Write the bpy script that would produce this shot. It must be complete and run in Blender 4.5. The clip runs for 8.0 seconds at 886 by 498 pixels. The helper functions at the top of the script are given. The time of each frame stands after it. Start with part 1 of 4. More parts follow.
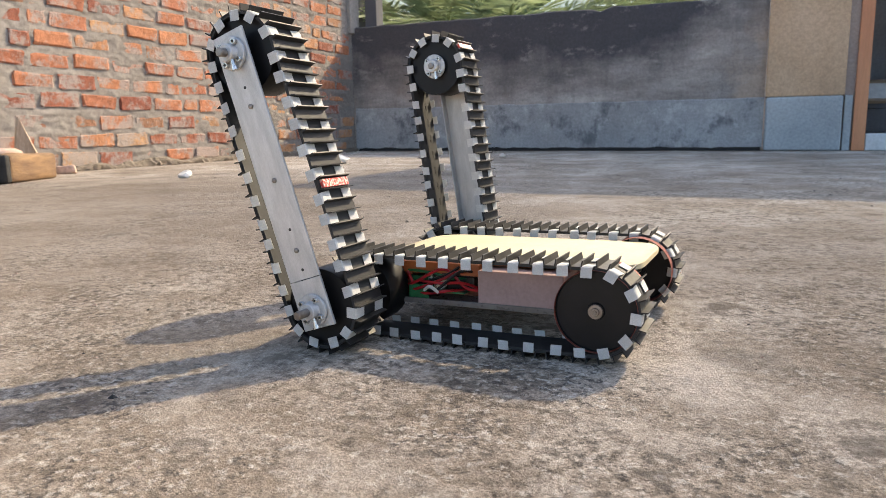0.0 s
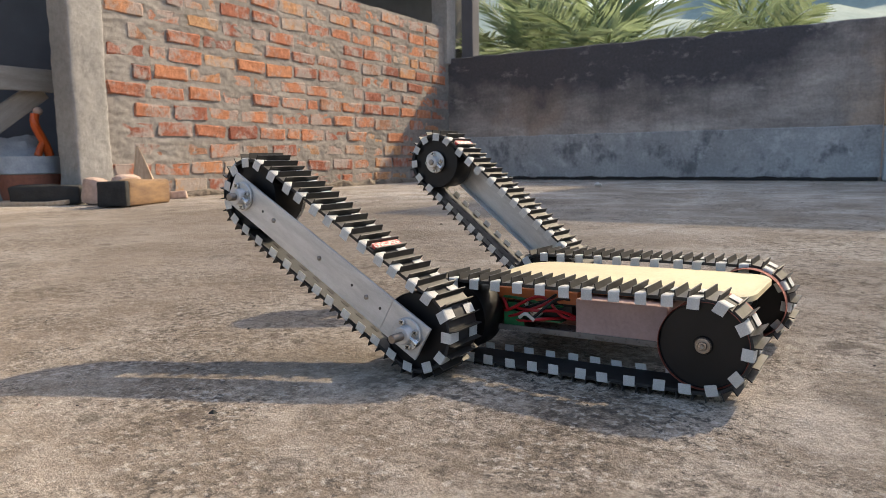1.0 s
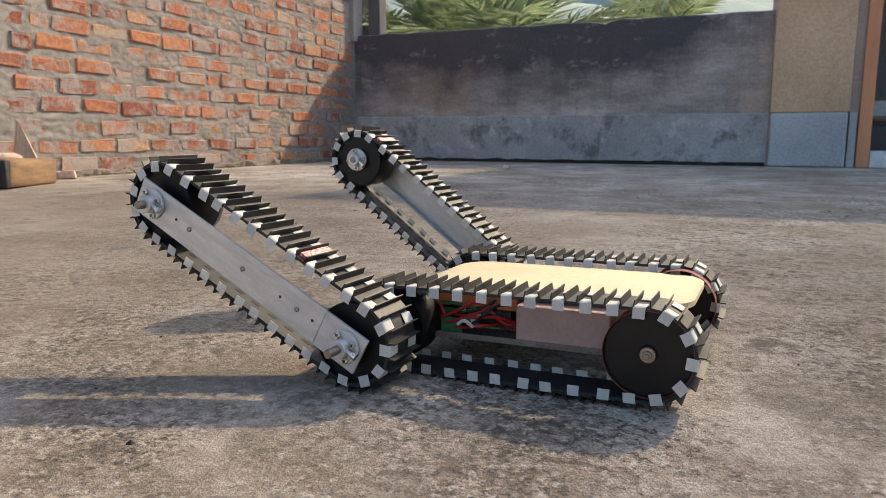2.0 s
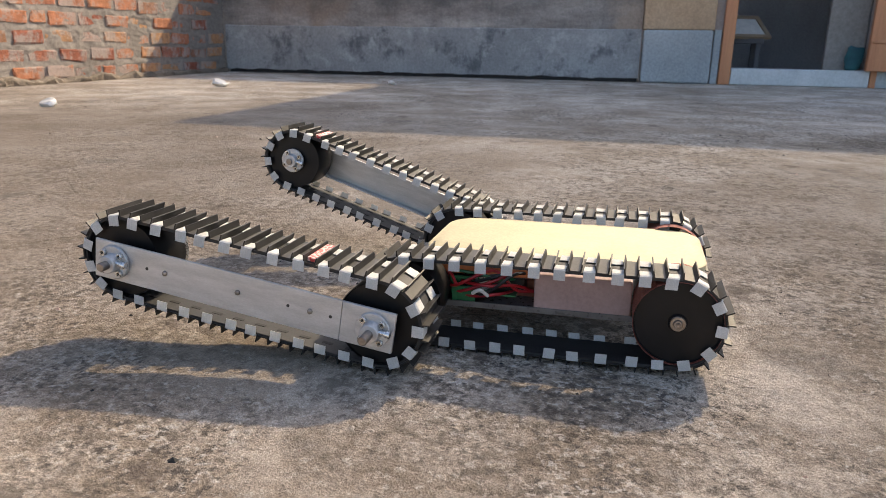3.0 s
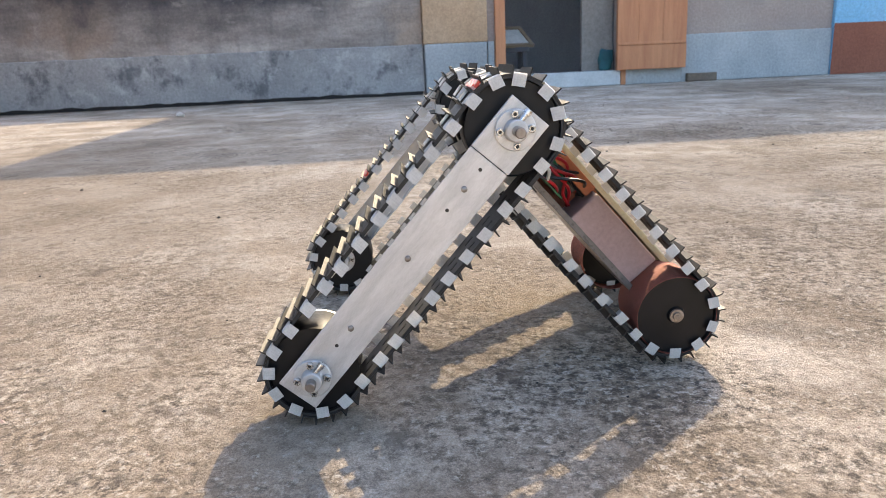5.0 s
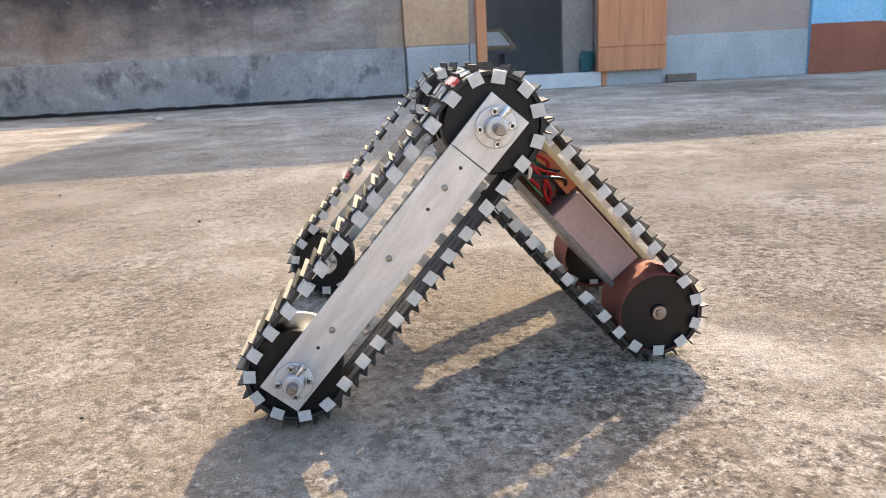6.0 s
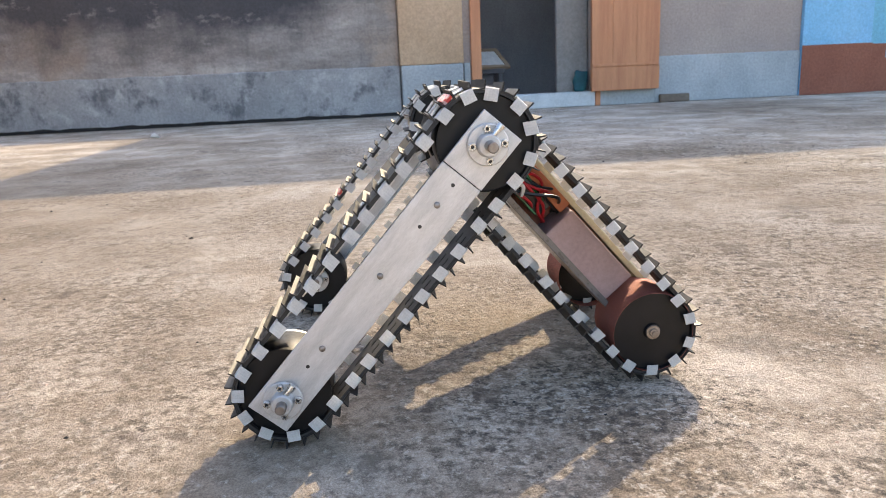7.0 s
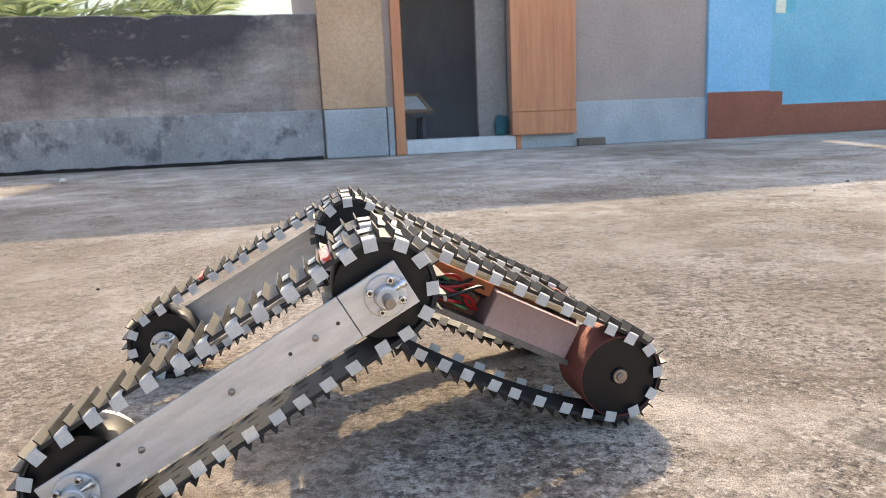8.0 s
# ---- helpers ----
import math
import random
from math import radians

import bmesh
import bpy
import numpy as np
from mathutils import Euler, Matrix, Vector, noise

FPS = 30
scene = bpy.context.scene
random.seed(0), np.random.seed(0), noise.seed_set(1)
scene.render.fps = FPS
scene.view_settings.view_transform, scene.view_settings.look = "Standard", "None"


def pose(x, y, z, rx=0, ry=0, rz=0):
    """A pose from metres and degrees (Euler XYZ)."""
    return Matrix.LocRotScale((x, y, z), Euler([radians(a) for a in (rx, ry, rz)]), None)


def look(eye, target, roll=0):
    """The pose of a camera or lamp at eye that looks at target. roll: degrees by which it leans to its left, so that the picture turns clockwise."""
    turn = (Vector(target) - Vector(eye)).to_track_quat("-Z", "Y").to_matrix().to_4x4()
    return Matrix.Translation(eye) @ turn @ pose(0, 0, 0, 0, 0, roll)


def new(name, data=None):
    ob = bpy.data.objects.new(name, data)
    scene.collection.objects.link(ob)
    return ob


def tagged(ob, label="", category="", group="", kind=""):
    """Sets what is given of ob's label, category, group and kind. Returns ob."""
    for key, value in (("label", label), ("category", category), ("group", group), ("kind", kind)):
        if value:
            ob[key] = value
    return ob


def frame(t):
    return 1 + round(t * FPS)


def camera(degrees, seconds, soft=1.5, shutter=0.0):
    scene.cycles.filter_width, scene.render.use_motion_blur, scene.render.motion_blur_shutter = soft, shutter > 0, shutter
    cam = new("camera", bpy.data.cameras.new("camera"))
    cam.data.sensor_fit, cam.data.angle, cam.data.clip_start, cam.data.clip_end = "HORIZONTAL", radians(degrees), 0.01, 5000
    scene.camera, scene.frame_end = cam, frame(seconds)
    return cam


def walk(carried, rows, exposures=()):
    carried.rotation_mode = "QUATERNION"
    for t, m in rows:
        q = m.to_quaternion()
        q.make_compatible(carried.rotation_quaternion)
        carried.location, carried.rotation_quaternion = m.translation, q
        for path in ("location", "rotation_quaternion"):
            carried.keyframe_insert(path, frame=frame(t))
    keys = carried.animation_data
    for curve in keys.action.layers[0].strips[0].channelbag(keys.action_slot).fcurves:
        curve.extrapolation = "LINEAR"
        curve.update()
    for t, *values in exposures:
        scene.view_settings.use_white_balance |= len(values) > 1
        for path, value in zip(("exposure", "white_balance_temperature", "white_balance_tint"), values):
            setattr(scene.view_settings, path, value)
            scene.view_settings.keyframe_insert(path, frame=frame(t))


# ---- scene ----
cam = camera(64.0, 8.0, soft=0.8)
cam.data.dof.use_dof, cam.data.dof.focus_distance, cam.data.dof.aperture_fstop = True, 0.58, 22.0

PATH = [
    (0, (0.684, -0.162, 0.184), (-0.112, 1.641, -0.154), -0.9),
    (0.5, (0.678, -0.165, 0.187), (-0.358, 1.522, -0.097), -1.2),
    (1, (0.676, -0.156, 0.18), (-0.352, 1.54, -0.075), -0.8),
    (1.5, (0.67, -0.147, 0.178), (-0.226, 1.617, -0.113), -0.9),
    (1.7, (0.658, -0.144, 0.183), (-0.211, 1.634, -0.109), -0.9),
    (2.8, (0.547, -0.136, 0.238), (0.082, 1.745, -0.257), 2.0),
    (3, (0.509, -0.145, 0.24), (0.092, 1.729, -0.319), 0.9),
    (3.5, (0.428, -0.149, 0.233), (0.31, 1.74, -0.414), 1.4),
    (4, (0.373, -0.153, 0.239), (0.419, 1.77, -0.31), -1.0),
    (4.5, (0.339, -0.144, 0.243), (0.477, 1.786, -0.265), -0.9),
    (5, (0.327, -0.145, 0.252), (0.499, 1.778, -0.27), -2.6),
    (6.5, (0.33, -0.14, 0.247), (0.556, 1.784, -0.251), -2.8),
    (7, (0.331, -0.138, 0.247), (0.567, 1.792, -0.221), -2.6),
    (7.5, (0.335, -0.131, 0.25), (0.611, 1.801, -0.187), -1.2),
    (8, (0.337, -0.116, 0.246), (0.786, 1.799, -0.114), -2.4),
]
EXPOSURES = [(0, 1.45, 6500, 10), (0.5, 1.16, 6500, 10), (1.0, 1.07, 6500, 10), (1.7, 1.04, 6500, 10), (3.0, 1.18, 6650, 12), (3.5, 1.2, 6750, 14), (4.0, 1.38, 6700, 12),
             (4.5, 1.75, 6700, 11), (5.0, 1.92, 6700, 11), (6.5, 1.98, 6700, 11), (8.0, 1.88, 6700, 11)]
walk(cam, [(t, look(eye, target, roll)) for t, eye, target, roll in PATH], EXPOSURES)

# ---------------------------------------------------------------- light
SUN_TO = Vector((0.51, 1.13, 1.0)).normalized()
world = bpy.data.worlds.new("sky")
scene.world = world
world.use_nodes = True
wn = world.node_tree.nodes
sky = wn.new("ShaderNodeTexSky")
sky.sky_type = "NISHITA"
sky.sun_disc = False
sky.sun_elevation = math.asin(SUN_TO.z)
sky.sun_rotation = math.atan2(SUN_TO.x, SUN_TO.y)
sky.dust_density = 3.0
wn["Background"].inputs["Strength"].default_value = 0.15
world.node_tree.links.new(sky.outputs[0], wn["Background"].inputs["Color"])
sun_data = bpy.data.lights.new("sun", "SUN")
sun_data.energy, sun_data.angle, sun_data.color = 2.85, radians(0.6), (1.0, 0.825, 0.56)
sun = new("sun", sun_data)
sun.matrix_world = look((8, 16, 16), Vector((8, 16, 16)) - SUN_TO)

# ---------------------------------------------------------------- materials


def ramp(nt, src, stops):
    r = nt.nodes.new("ShaderNodeValToRGB")
    el = r.color_ramp.elements
    while len(el) < len(stops):
        el.new(0.5)
    for e, (p, c) in zip(el, stops):
        e.position, e.color = p, (*c, 1) if len(c) == 3 else c
    nt.links.new(src, r.inputs[0])
    return r.outputs[0]


def noise_tex(nt, scale, detail=6, rough=0.6, stretch=None):
    tc = nt.nodes.new("ShaderNodeTexCoord")
    n = nt.nodes.new("ShaderNodeTexNoise")
    n.inputs["Scale"].default_value, n.inputs["Detail"].default_value = scale, detail
    n.inputs["Roughness"].default_value = rough
    if stretch:
        mp = nt.nodes.new("ShaderNodeMapping")
        mp.inputs["Scale"].default_value = stretch
        nt.links.new(tc.outputs["Object"], mp.inputs["Vector"])
        nt.links.new(mp.outputs[0], n.inputs["Vector"])
    else:
        nt.links.new(tc.outputs["Object"], n.inputs["Vector"])
    return n.outputs["Fac"]


def mixc(nt, fac, a, b, mode="MIX"):
    m = nt.nodes.new("ShaderNodeMix")
    m.data_type, m.blend_type = "RGBA", mode
    for sock, v in ((m.inputs[0], fac), (m.inputs[6], a), (m.inputs[7], b)):
        if isinstance(v, bpy.types.NodeSocket):
            nt.links.new(v, sock)
        elif isinstance(v, tuple):
            sock.default_value = (*v, 1)
        else:
            sock.default_value = v
    return m.outputs[2]


def bumped(nt, bsdf, height, strength, dist):
    b = nt.nodes.new("ShaderNodeBump")
    b.inputs["Strength"].default_value, b.inputs["Distance"].default_value = strength, dist
    nt.links.new(height, b.inputs["Height"])
    nt.links.new(b.outputs[0], bsdf.inputs["Normal"])


def mat(name, a, b=None, scale=20.0, rough=0.6, metal=0.0, fine=200.0, bump=0.0, dist=0.002, vary=0.0, stretch=None, spec=0.5):
    """A painted, rubber, metal or timber surface: two tones at a coarse scale, a fine grain, and a roughness that follows it."""
    m = bpy.data.materials.new(name)
    m.use_nodes = True
    nt = m.node_tree
    p = nt.nodes["Principled BSDF"]
    b = b or tuple(0.75 * c for c in a)
    coarse = ramp(nt, noise_tex(nt, scale, stretch=stretch), [(0.35, b), (0.65, a)])
    grain = noise_tex(nt, fine, 3, 0.6, stretch)
    tone = ramp(nt, grain, [(0.3, (0.82, 0.82, 0.82)), (0.7, (1, 1, 1))])
    col = mixc(nt, 1.0, coarse, tone, "MULTIPLY")
    if vary:
        info = nt.nodes.new("ShaderNodeObjectInfo")
        tint = ramp(nt, info.outputs["Random"], [(0, (1 - vary,) * 3), (1, (1, 1, 1))])
        col = mixc(nt, 1.0, col, tint, "MULTIPLY")
    nt.links.new(col, p.inputs["Base Color"])
    mr = nt.nodes.new("ShaderNodeMapRange")
    mr.inputs["To Min"].default_value, mr.inputs["To Max"].default_value = max(rough - 0.12, 0.03), min(rough + 0.12, 1)
    nt.links.new(grain, mr.inputs[0])
    nt.links.new(mr.outputs[0], p.inputs["Roughness"])
    p.inputs["Metallic"].default_value = metal
    p.inputs["Specular IOR Level"].default_value = spec
    if bump:
        bumped(nt, p, grain, bump, dist)
    return m


def ground_material():
    m = bpy.data.materials.new("weathered_concrete")
    m.use_nodes = True
    nt = m.node_tree
    p = nt.nodes["Principled BSDF"]
    big = ramp(nt, noise_tex(nt, 0.9, 10, 0.68), [(0.38, (0.345, 0.285, 0.225)), (0.5, (0.53, 0.458, 0.38)), (0.62, (0.65, 0.58, 0.5))])
    flake = ramp(nt, noise_tex(nt, 5.5, 14, 0.68), [(0.44, (0, 0, 0)), (0.49, (0.45, 0.45, 0.45)), (0.54, (1, 1, 1))])
    col = mixc(nt, 1.0, big, mixc(nt, flake, (0.76, 0.73, 0.69), (1.06, 1.06, 1.06)), "MULTIPLY")
    worn = ramp(nt, noise_tex(nt, 2.3, 8, 0.7), [(0.42, (0.12, 0.12, 0.12)), (0.56, (0.95, 0.95, 0.95))])
    grit = noise_tex(nt, 75, 12, 0.78)
    pits = ramp(nt, grit, [(0.41, (0.95, 0.95, 0.95)), (0.48, (0.45, 0.45, 0.45)), (0.53, (0, 0, 0))])
    col = mixc(nt, mixc(nt, 1.0, pits, worn, "MULTIPLY"), col, (0.085, 0.068, 0.052))
    flecks = ramp(nt, noise_tex(nt, 95, 10, 0.75), [(0.56, (0, 0, 0)), (0.62, (0.75, 0.75, 0.75))])
    col = mixc(nt, flecks, col, (0.56, 0.50, 0.425))
    sand = ramp(nt, noise_tex(nt, 620, 3, 0.8), [(0.42, (0.8, 0.79, 0.78)), (0.58, (1.15, 1.14, 1.13))])
    col = mixc(nt, 1.0, col, sand, "MULTIPLY")
    grains = noise_tex(nt, 270, 4, 0.7)
    place = nt.nodes.new("ShaderNodeTexCoord")
    axes = nt.nodes.new("ShaderNodeSeparateXYZ")
    nt.links.new(place.outputs["Object"], axes.inputs[0])
    trodden = nt.nodes.new("ShaderNodeMapRange")
    trodden.inputs["From Min"].default_value, trodden.inputs["From Max"].default_value = 0.55, 1.25
    trodden.inputs["To Min"].default_value, trodden.inputs["To Max"].default_value = 1.0, 0.3
    nt.links.new(axes.outputs["Y"], trodden.inputs[0])
    zone = ramp(nt, noise_tex(nt, 4.1, 12, 0.72), [(0.44, (0.1, 0.1, 0.1)), (0.55, (0.95, 0.95, 0.95))])
    rough_zone = mixc(nt, 1.0, zone, trodden.outputs[0], "MULTIPLY")
    speck = ramp(nt, grains, [(0.34, (0.45, 0.44, 0.43)), (0.45, (0.9, 0.9, 0.9)), (0.54, (1.04, 1.04, 1.04)), (0.66, (1.32, 1.31, 1.29))])
    col = mixc(nt, rough_zone, col, mixc(nt, 1.0, col, speck, "MULTIPLY"))
    pin = ramp(nt, noise_tex(nt, 130, 7, 0.72), [(0.41, (0.92, 0.92, 0.92)), (0.455, (0.4, 0.4, 0.4)), (0.485, (0, 0, 0))])
    col = mixc(nt, mixc(nt, 1.0, pin, rough_zone, "MULTIPLY"), col, (0.07, 0.062, 0.054))
    chips = ramp(nt, noise_tex(nt, 150, 4, 0.65), [(0.575, (0, 0, 0)), (0.62, (0.5, 0.5, 0.5))])
    col = mixc(nt, mixc(nt, 1.0, chips, rough_zone, "MULTIPLY"), col, (0.72, 0.66, 0.58))
    blots = ramp(nt, noise_tex(nt, 11, 10, 0.7), [(0.595, (0, 0, 0)), (0.63, (0.62, 0.62, 0.62))])
    col = mixc(nt, blots, col, (0.13, 0.11, 0.09))
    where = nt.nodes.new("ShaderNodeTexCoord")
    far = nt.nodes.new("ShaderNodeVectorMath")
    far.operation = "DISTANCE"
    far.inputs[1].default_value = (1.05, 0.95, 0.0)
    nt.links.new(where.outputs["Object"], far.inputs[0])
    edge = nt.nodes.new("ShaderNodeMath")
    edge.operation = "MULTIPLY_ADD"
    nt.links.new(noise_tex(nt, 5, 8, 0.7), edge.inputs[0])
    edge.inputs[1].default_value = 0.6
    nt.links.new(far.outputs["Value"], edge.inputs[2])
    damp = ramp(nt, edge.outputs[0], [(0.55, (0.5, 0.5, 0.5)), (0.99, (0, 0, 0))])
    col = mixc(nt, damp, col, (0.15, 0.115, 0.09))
    # ragged brown darkening round a point in the west of the yard
    west = nt.nodes.new("ShaderNodeVectorMath")
    west.operation = "DISTANCE"
    west.inputs[1].default_value = (-0.75, 1.3, 0.0)
    nt.links.new(where.outputs["Object"], west.inputs[0])
    halved = nt.nodes.new("ShaderNodeMath")
    halved.operation = "MULTIPLY"
    nt.links.new(west.outputs["Value"], halved.inputs[0])
    halved.inputs[1].default_value = 0.42
    ragged = nt.nodes.new("ShaderNodeMath")
    ragged.operation = "MULTIPLY_ADD"
    nt.links.new(noise_tex(nt, 3.0, 9, 0.7), ragged.inputs[0])
    ragged.inputs[1].default_value = 0.6
    nt.links.new(halved.outputs[0], ragged.inputs[2])
    west_tone = ramp(nt, ragged.outputs[0], [(0.5, (0.6, 0.6, 0.6)), (0.7, (0.45, 0.45, 0.45)), (0.97, (0, 0, 0))])
    col = mixc(nt, west_tone, col, (0.19, 0.15, 0.115))
    spots = ramp(nt, noise_tex(nt, 8.5, 6, 0.6), [(0.63, (0, 0, 0)), (0.66, (0.6, 0.6, 0.6))])
    col = mixc(nt, spots, col, (0.14, 0.108, 0.085))
    stain = ramp(nt, noise_tex(nt, 3.3, 12, 0.75), [(0.57, (0, 0, 0)), (0.66, (0.55, 0.55, 0.55))])
    col = mixc(nt, stain, col, (0.13, 0.118, 0.105))
    crack = nt.nodes.new("ShaderNodeTexVoronoi")
    crack.feature = "DISTANCE_TO_EDGE"
    crack.inputs["Scale"].default_value = 2.2
    tc = nt.nodes.new("ShaderNodeTexCoord")
    warp = nt.nodes.new("ShaderNodeVectorMath")
    warp.operation = "MULTIPLY_ADD"
    wcol = nt.nodes.new("ShaderNodeTexNoise")
    wcol.inputs["Scale"].default_value, wcol.inputs["Detail"].default_value = 7, 8
    nt.links.new(tc.outputs["Object"], wcol.inputs["Vector"])
    nt.links.new(wcol.outputs["Color"], warp.inputs[0])
    warp.inputs[1].default_value = (0.5, 0.5, 0.0)
    nt.links.new(tc.outputs["Object"], warp.inputs[2])
    nt.links.new(warp.outputs[0], crack.inputs["Vector"])
    line = ramp(nt, crack.outputs["Distance"], [(0.0, (0.6, 0.6, 0.6)), (0.006, (0, 0, 0))])
    gate = ramp(nt, noise_tex(nt, 2.1, 3, 0.5), [(0.5, (0, 0, 0)), (0.6, (1, 1, 1))])
    col = mixc(nt, mixc(nt, 1.0, line, gate, "MULTIPLY"), col, (0.05, 0.045, 0.04))
    nt.links.new(col, p.inputs["Base Color"])
    p.inputs["Roughness"].default_value = 0.92
    p.inputs["Diffuse Roughness"].default_value = 0.8
    p.inputs["Specular IOR Level"].default_value = 0.1
    h = nt.nodes.new("ShaderNodeMath")
    h.operation = "MULTIPLY_ADD"
    nt.links.new(grit, h.inputs[0])
    h.inputs[1].default_value = 1.0
    nt.links.new(mixc(nt, 0.7, flake, grains), h.inputs[2])
    bumped(nt, p, h.outputs[0], 1.0, 0.004)
    return m


def plaster(name, tones, streak=0.5, dark=(0.06, 0.06, 0.065), fine=60.0):
    """Old plaster: blotches, run-down streaks of black mould, fine grain."""
    m = bpy.data.materials.new(name)
    m.use_nodes = True
    nt = m.node_tree
    p = nt.nodes["Principled BSDF"]
    base = ramp(nt, noise_tex(nt, 1.6, 6, 0.62), [(0.3, tones[0]), (0.5, tones[1]), (0.7, tones[2])])
    runs = ramp(nt, noise_tex(nt, 2.0, 8, 0.7, (1.0, 1.0, 0.35)), [(0.48, (0, 0, 0)), (0.68, (streak,) * 3)])
    col = mixc(nt, runs, base, dark)
    g = noise_tex(nt, fine, 6, 0.7)
    col = mixc(nt, 1.0, col, ramp(nt, g, [(0.3, (0.75, 0.75, 0.75)), (0.65, (1.08, 1.08, 1.08))]), "MULTIPLY")
    nt.links.new(col, p.inputs["Base Color"])
    p.inputs["Roughness"].default_value = 0.9
    bumped(nt, p, g, 0.6, 0.006)
    return m


def parapet_material():
    """Cement render, blackened by mould in the upper part, with run marks and a bleached zone below."""
    m = bpy.data.materials.new("mouldy_parapet_render")
    m.use_nodes = True
    nt = m.node_tree
    p = nt.nodes["Principled BSDF"]
    tc = nt.nodes.new("ShaderNodeTexCoord")
    sep = nt.nodes.new("ShaderNodeSeparateXYZ")
    nt.links.new(tc.outputs["Object"], sep.inputs[0])
    wob = nt.nodes.new("ShaderNodeMath")
    wob.operation = "MULTIPLY_ADD"
    nt.links.new(noise_tex(nt, 2.2, 7, 0.65), wob.inputs[0])
    wob.inputs[1].default_value = 0.42
    half = nt.nodes.new("ShaderNodeMath")
    half.operation = "MULTIPLY_ADD"
    nt.links.new(sep.outputs["Z"], half.inputs[0])
    half.inputs[1].default_value = 0.5
    east = nt.nodes.new("ShaderNodeMapRange")
    east.inputs["From Min"].default_value, east.inputs["From Max"].default_value = 0.1, 0.45
    east.inputs["To Min"].default_value, east.inputs["To Max"].default_value = 0.0, -0.17
    nt.links.new(sep.outputs["X"], east.inputs[0])
    nt.links.new(east.outputs[0], half.inputs[2])
    nt.links.new(half.outputs[0], wob.inputs[2])
    mould = ramp(nt, wob.outputs[0], [(0.41, (0, 0, 0)), (0.5, (0.45, 0.45, 0.45)), (0.59, (0.94, 0.94, 0.94))])
    base = ramp(nt, noise_tex(nt, 2.2, 9, 0.7, (0.6, 1, 2.0)), [(0.33, (0.16, 0.145, 0.135)), (0.5, (0.31, 0.28, 0.255)), (0.66, (0.48, 0.44, 0.40))])
    tan = ramp(nt, noise_tex(nt, 1.1, 6, 0.6), [(0.52, (0, 0, 0)), (0.6, (0.75,) * 3)])
    base = mixc(nt, tan, base, (0.40, 0.31, 0.235))
    col = mixc(nt, mould, base, (0.05, 0.051, 0.06))
    pale = ramp(nt, noise_tex(nt, 5.5, 12, 0.74, (0.8, 1, 1.3)), [(0.57, (0, 0, 0)), (0.66, (0.55,) * 3)])
    col = mixc(nt, pale, col, (0.36, 0.335, 0.31))
    runs = ramp(nt, noise_tex(nt, 7, 6, 0.6, (1, 1, 0.12)), [(0.5, (0, 0, 0)), (0.75, (0.4, 0.4, 0.4))])
    col = mixc(nt, runs, col, (0.05, 0.05, 0.055))
    g = noise_tex(nt, 55, 6, 0.7)
    col = mixc(nt, 1.0, col, ramp(nt, g, [(0.3, (0.75,) * 3), (0.65, (1.08,) * 3)]), "MULTIPLY")
    nt.links.new(col, p.inputs["Base Color"])
    p.inputs["Roughness"].default_value = 0.88
    bumped(nt, p, g, 0.6, 0.006)
    return m


def brick_material():
    m = bpy.data.materials.new("fired_brick")
    m.use_nodes = True
    nt = m.node_tree
    p = nt.nodes["Principled BSDF"]
    info = nt.nodes.new("ShaderNodeObjectInfo")
    hue = ramp(nt, info.outputs["Random"], [(0, (0.24, 0.072, 0.042)), (0.3, (0.37, 0.135, 0.07)), (0.6, (0.45, 0.18, 0.085)), (0.85, (0.45, 0.25, 0.12)), (1, (0.22, 0.09, 0.06))])
    geo = nt.nodes.new("ShaderNodeNewGeometry")

    def wall_noise(scale, detail, rough):
        n = nt.nodes.new("ShaderNodeTexNoise")
        n.inputs["Scale"].default_value, n.inputs["Detail"].default_value, n.inputs["Roughness"].default_value = scale, detail, rough
        nt.links.new(geo.outputs["Position"], n.inputs["Vector"])
        return n.outputs["Fac"]

    g = wall_noise(34, 8, 0.72)
    col = mixc(nt, 1.0, hue, ramp(nt, g, [(0.3, (0.55,) * 3), (0.65, (1.12,) * 3)]), "MULTIPLY")
    smear = ramp(nt, wall_noise(7, 10, 0.72), [(0.47, (0, 0, 0)), (0.56, (0.8,) * 3)])
    col = mixc(nt, smear, col, (0.30, 0.27, 0.245))
    nt.links.new(col, p.inputs["Base Color"])
    p.inputs["Roughness"].default_value = 0.9
    bumped(nt, p, g, 0.8, 0.008)
    return m


M_GROUND = ground_material()
M_PARAPET = parapet_material()


def dado_material():
    """Grey cement skirting with worn whitewash and damp patches."""
    m = plaster("grey_cement_dado", [(0.27, 0.275, 0.275), (0.34, 0.347, 0.345), (0.41, 0.418, 0.412)], 0.35, (0.12, 0.125, 0.14))
    nt = m.node_tree
    p = nt.nodes["Principled BSDF"]
    was = p.inputs["Base Color"].links[0].from_socket
    white = ramp(nt, noise_tex(nt, 6, 12, 0.75), [(0.54, (0, 0, 0)), (0.65, (0.6,) * 3)])
    col = mixc(nt, white, was, (0.55, 0.56, 0.55))
    black = ramp(nt, noise_tex(nt, 4.3, 10, 0.72, (1, 1, 0.8)), [(0.53, (0, 0, 0)), (0.63, (0.75,) * 3)])
    nt.links.new(mixc(nt, black, col, (0.08, 0.085, 0.095)), p.inputs["Base Color"])
    return m


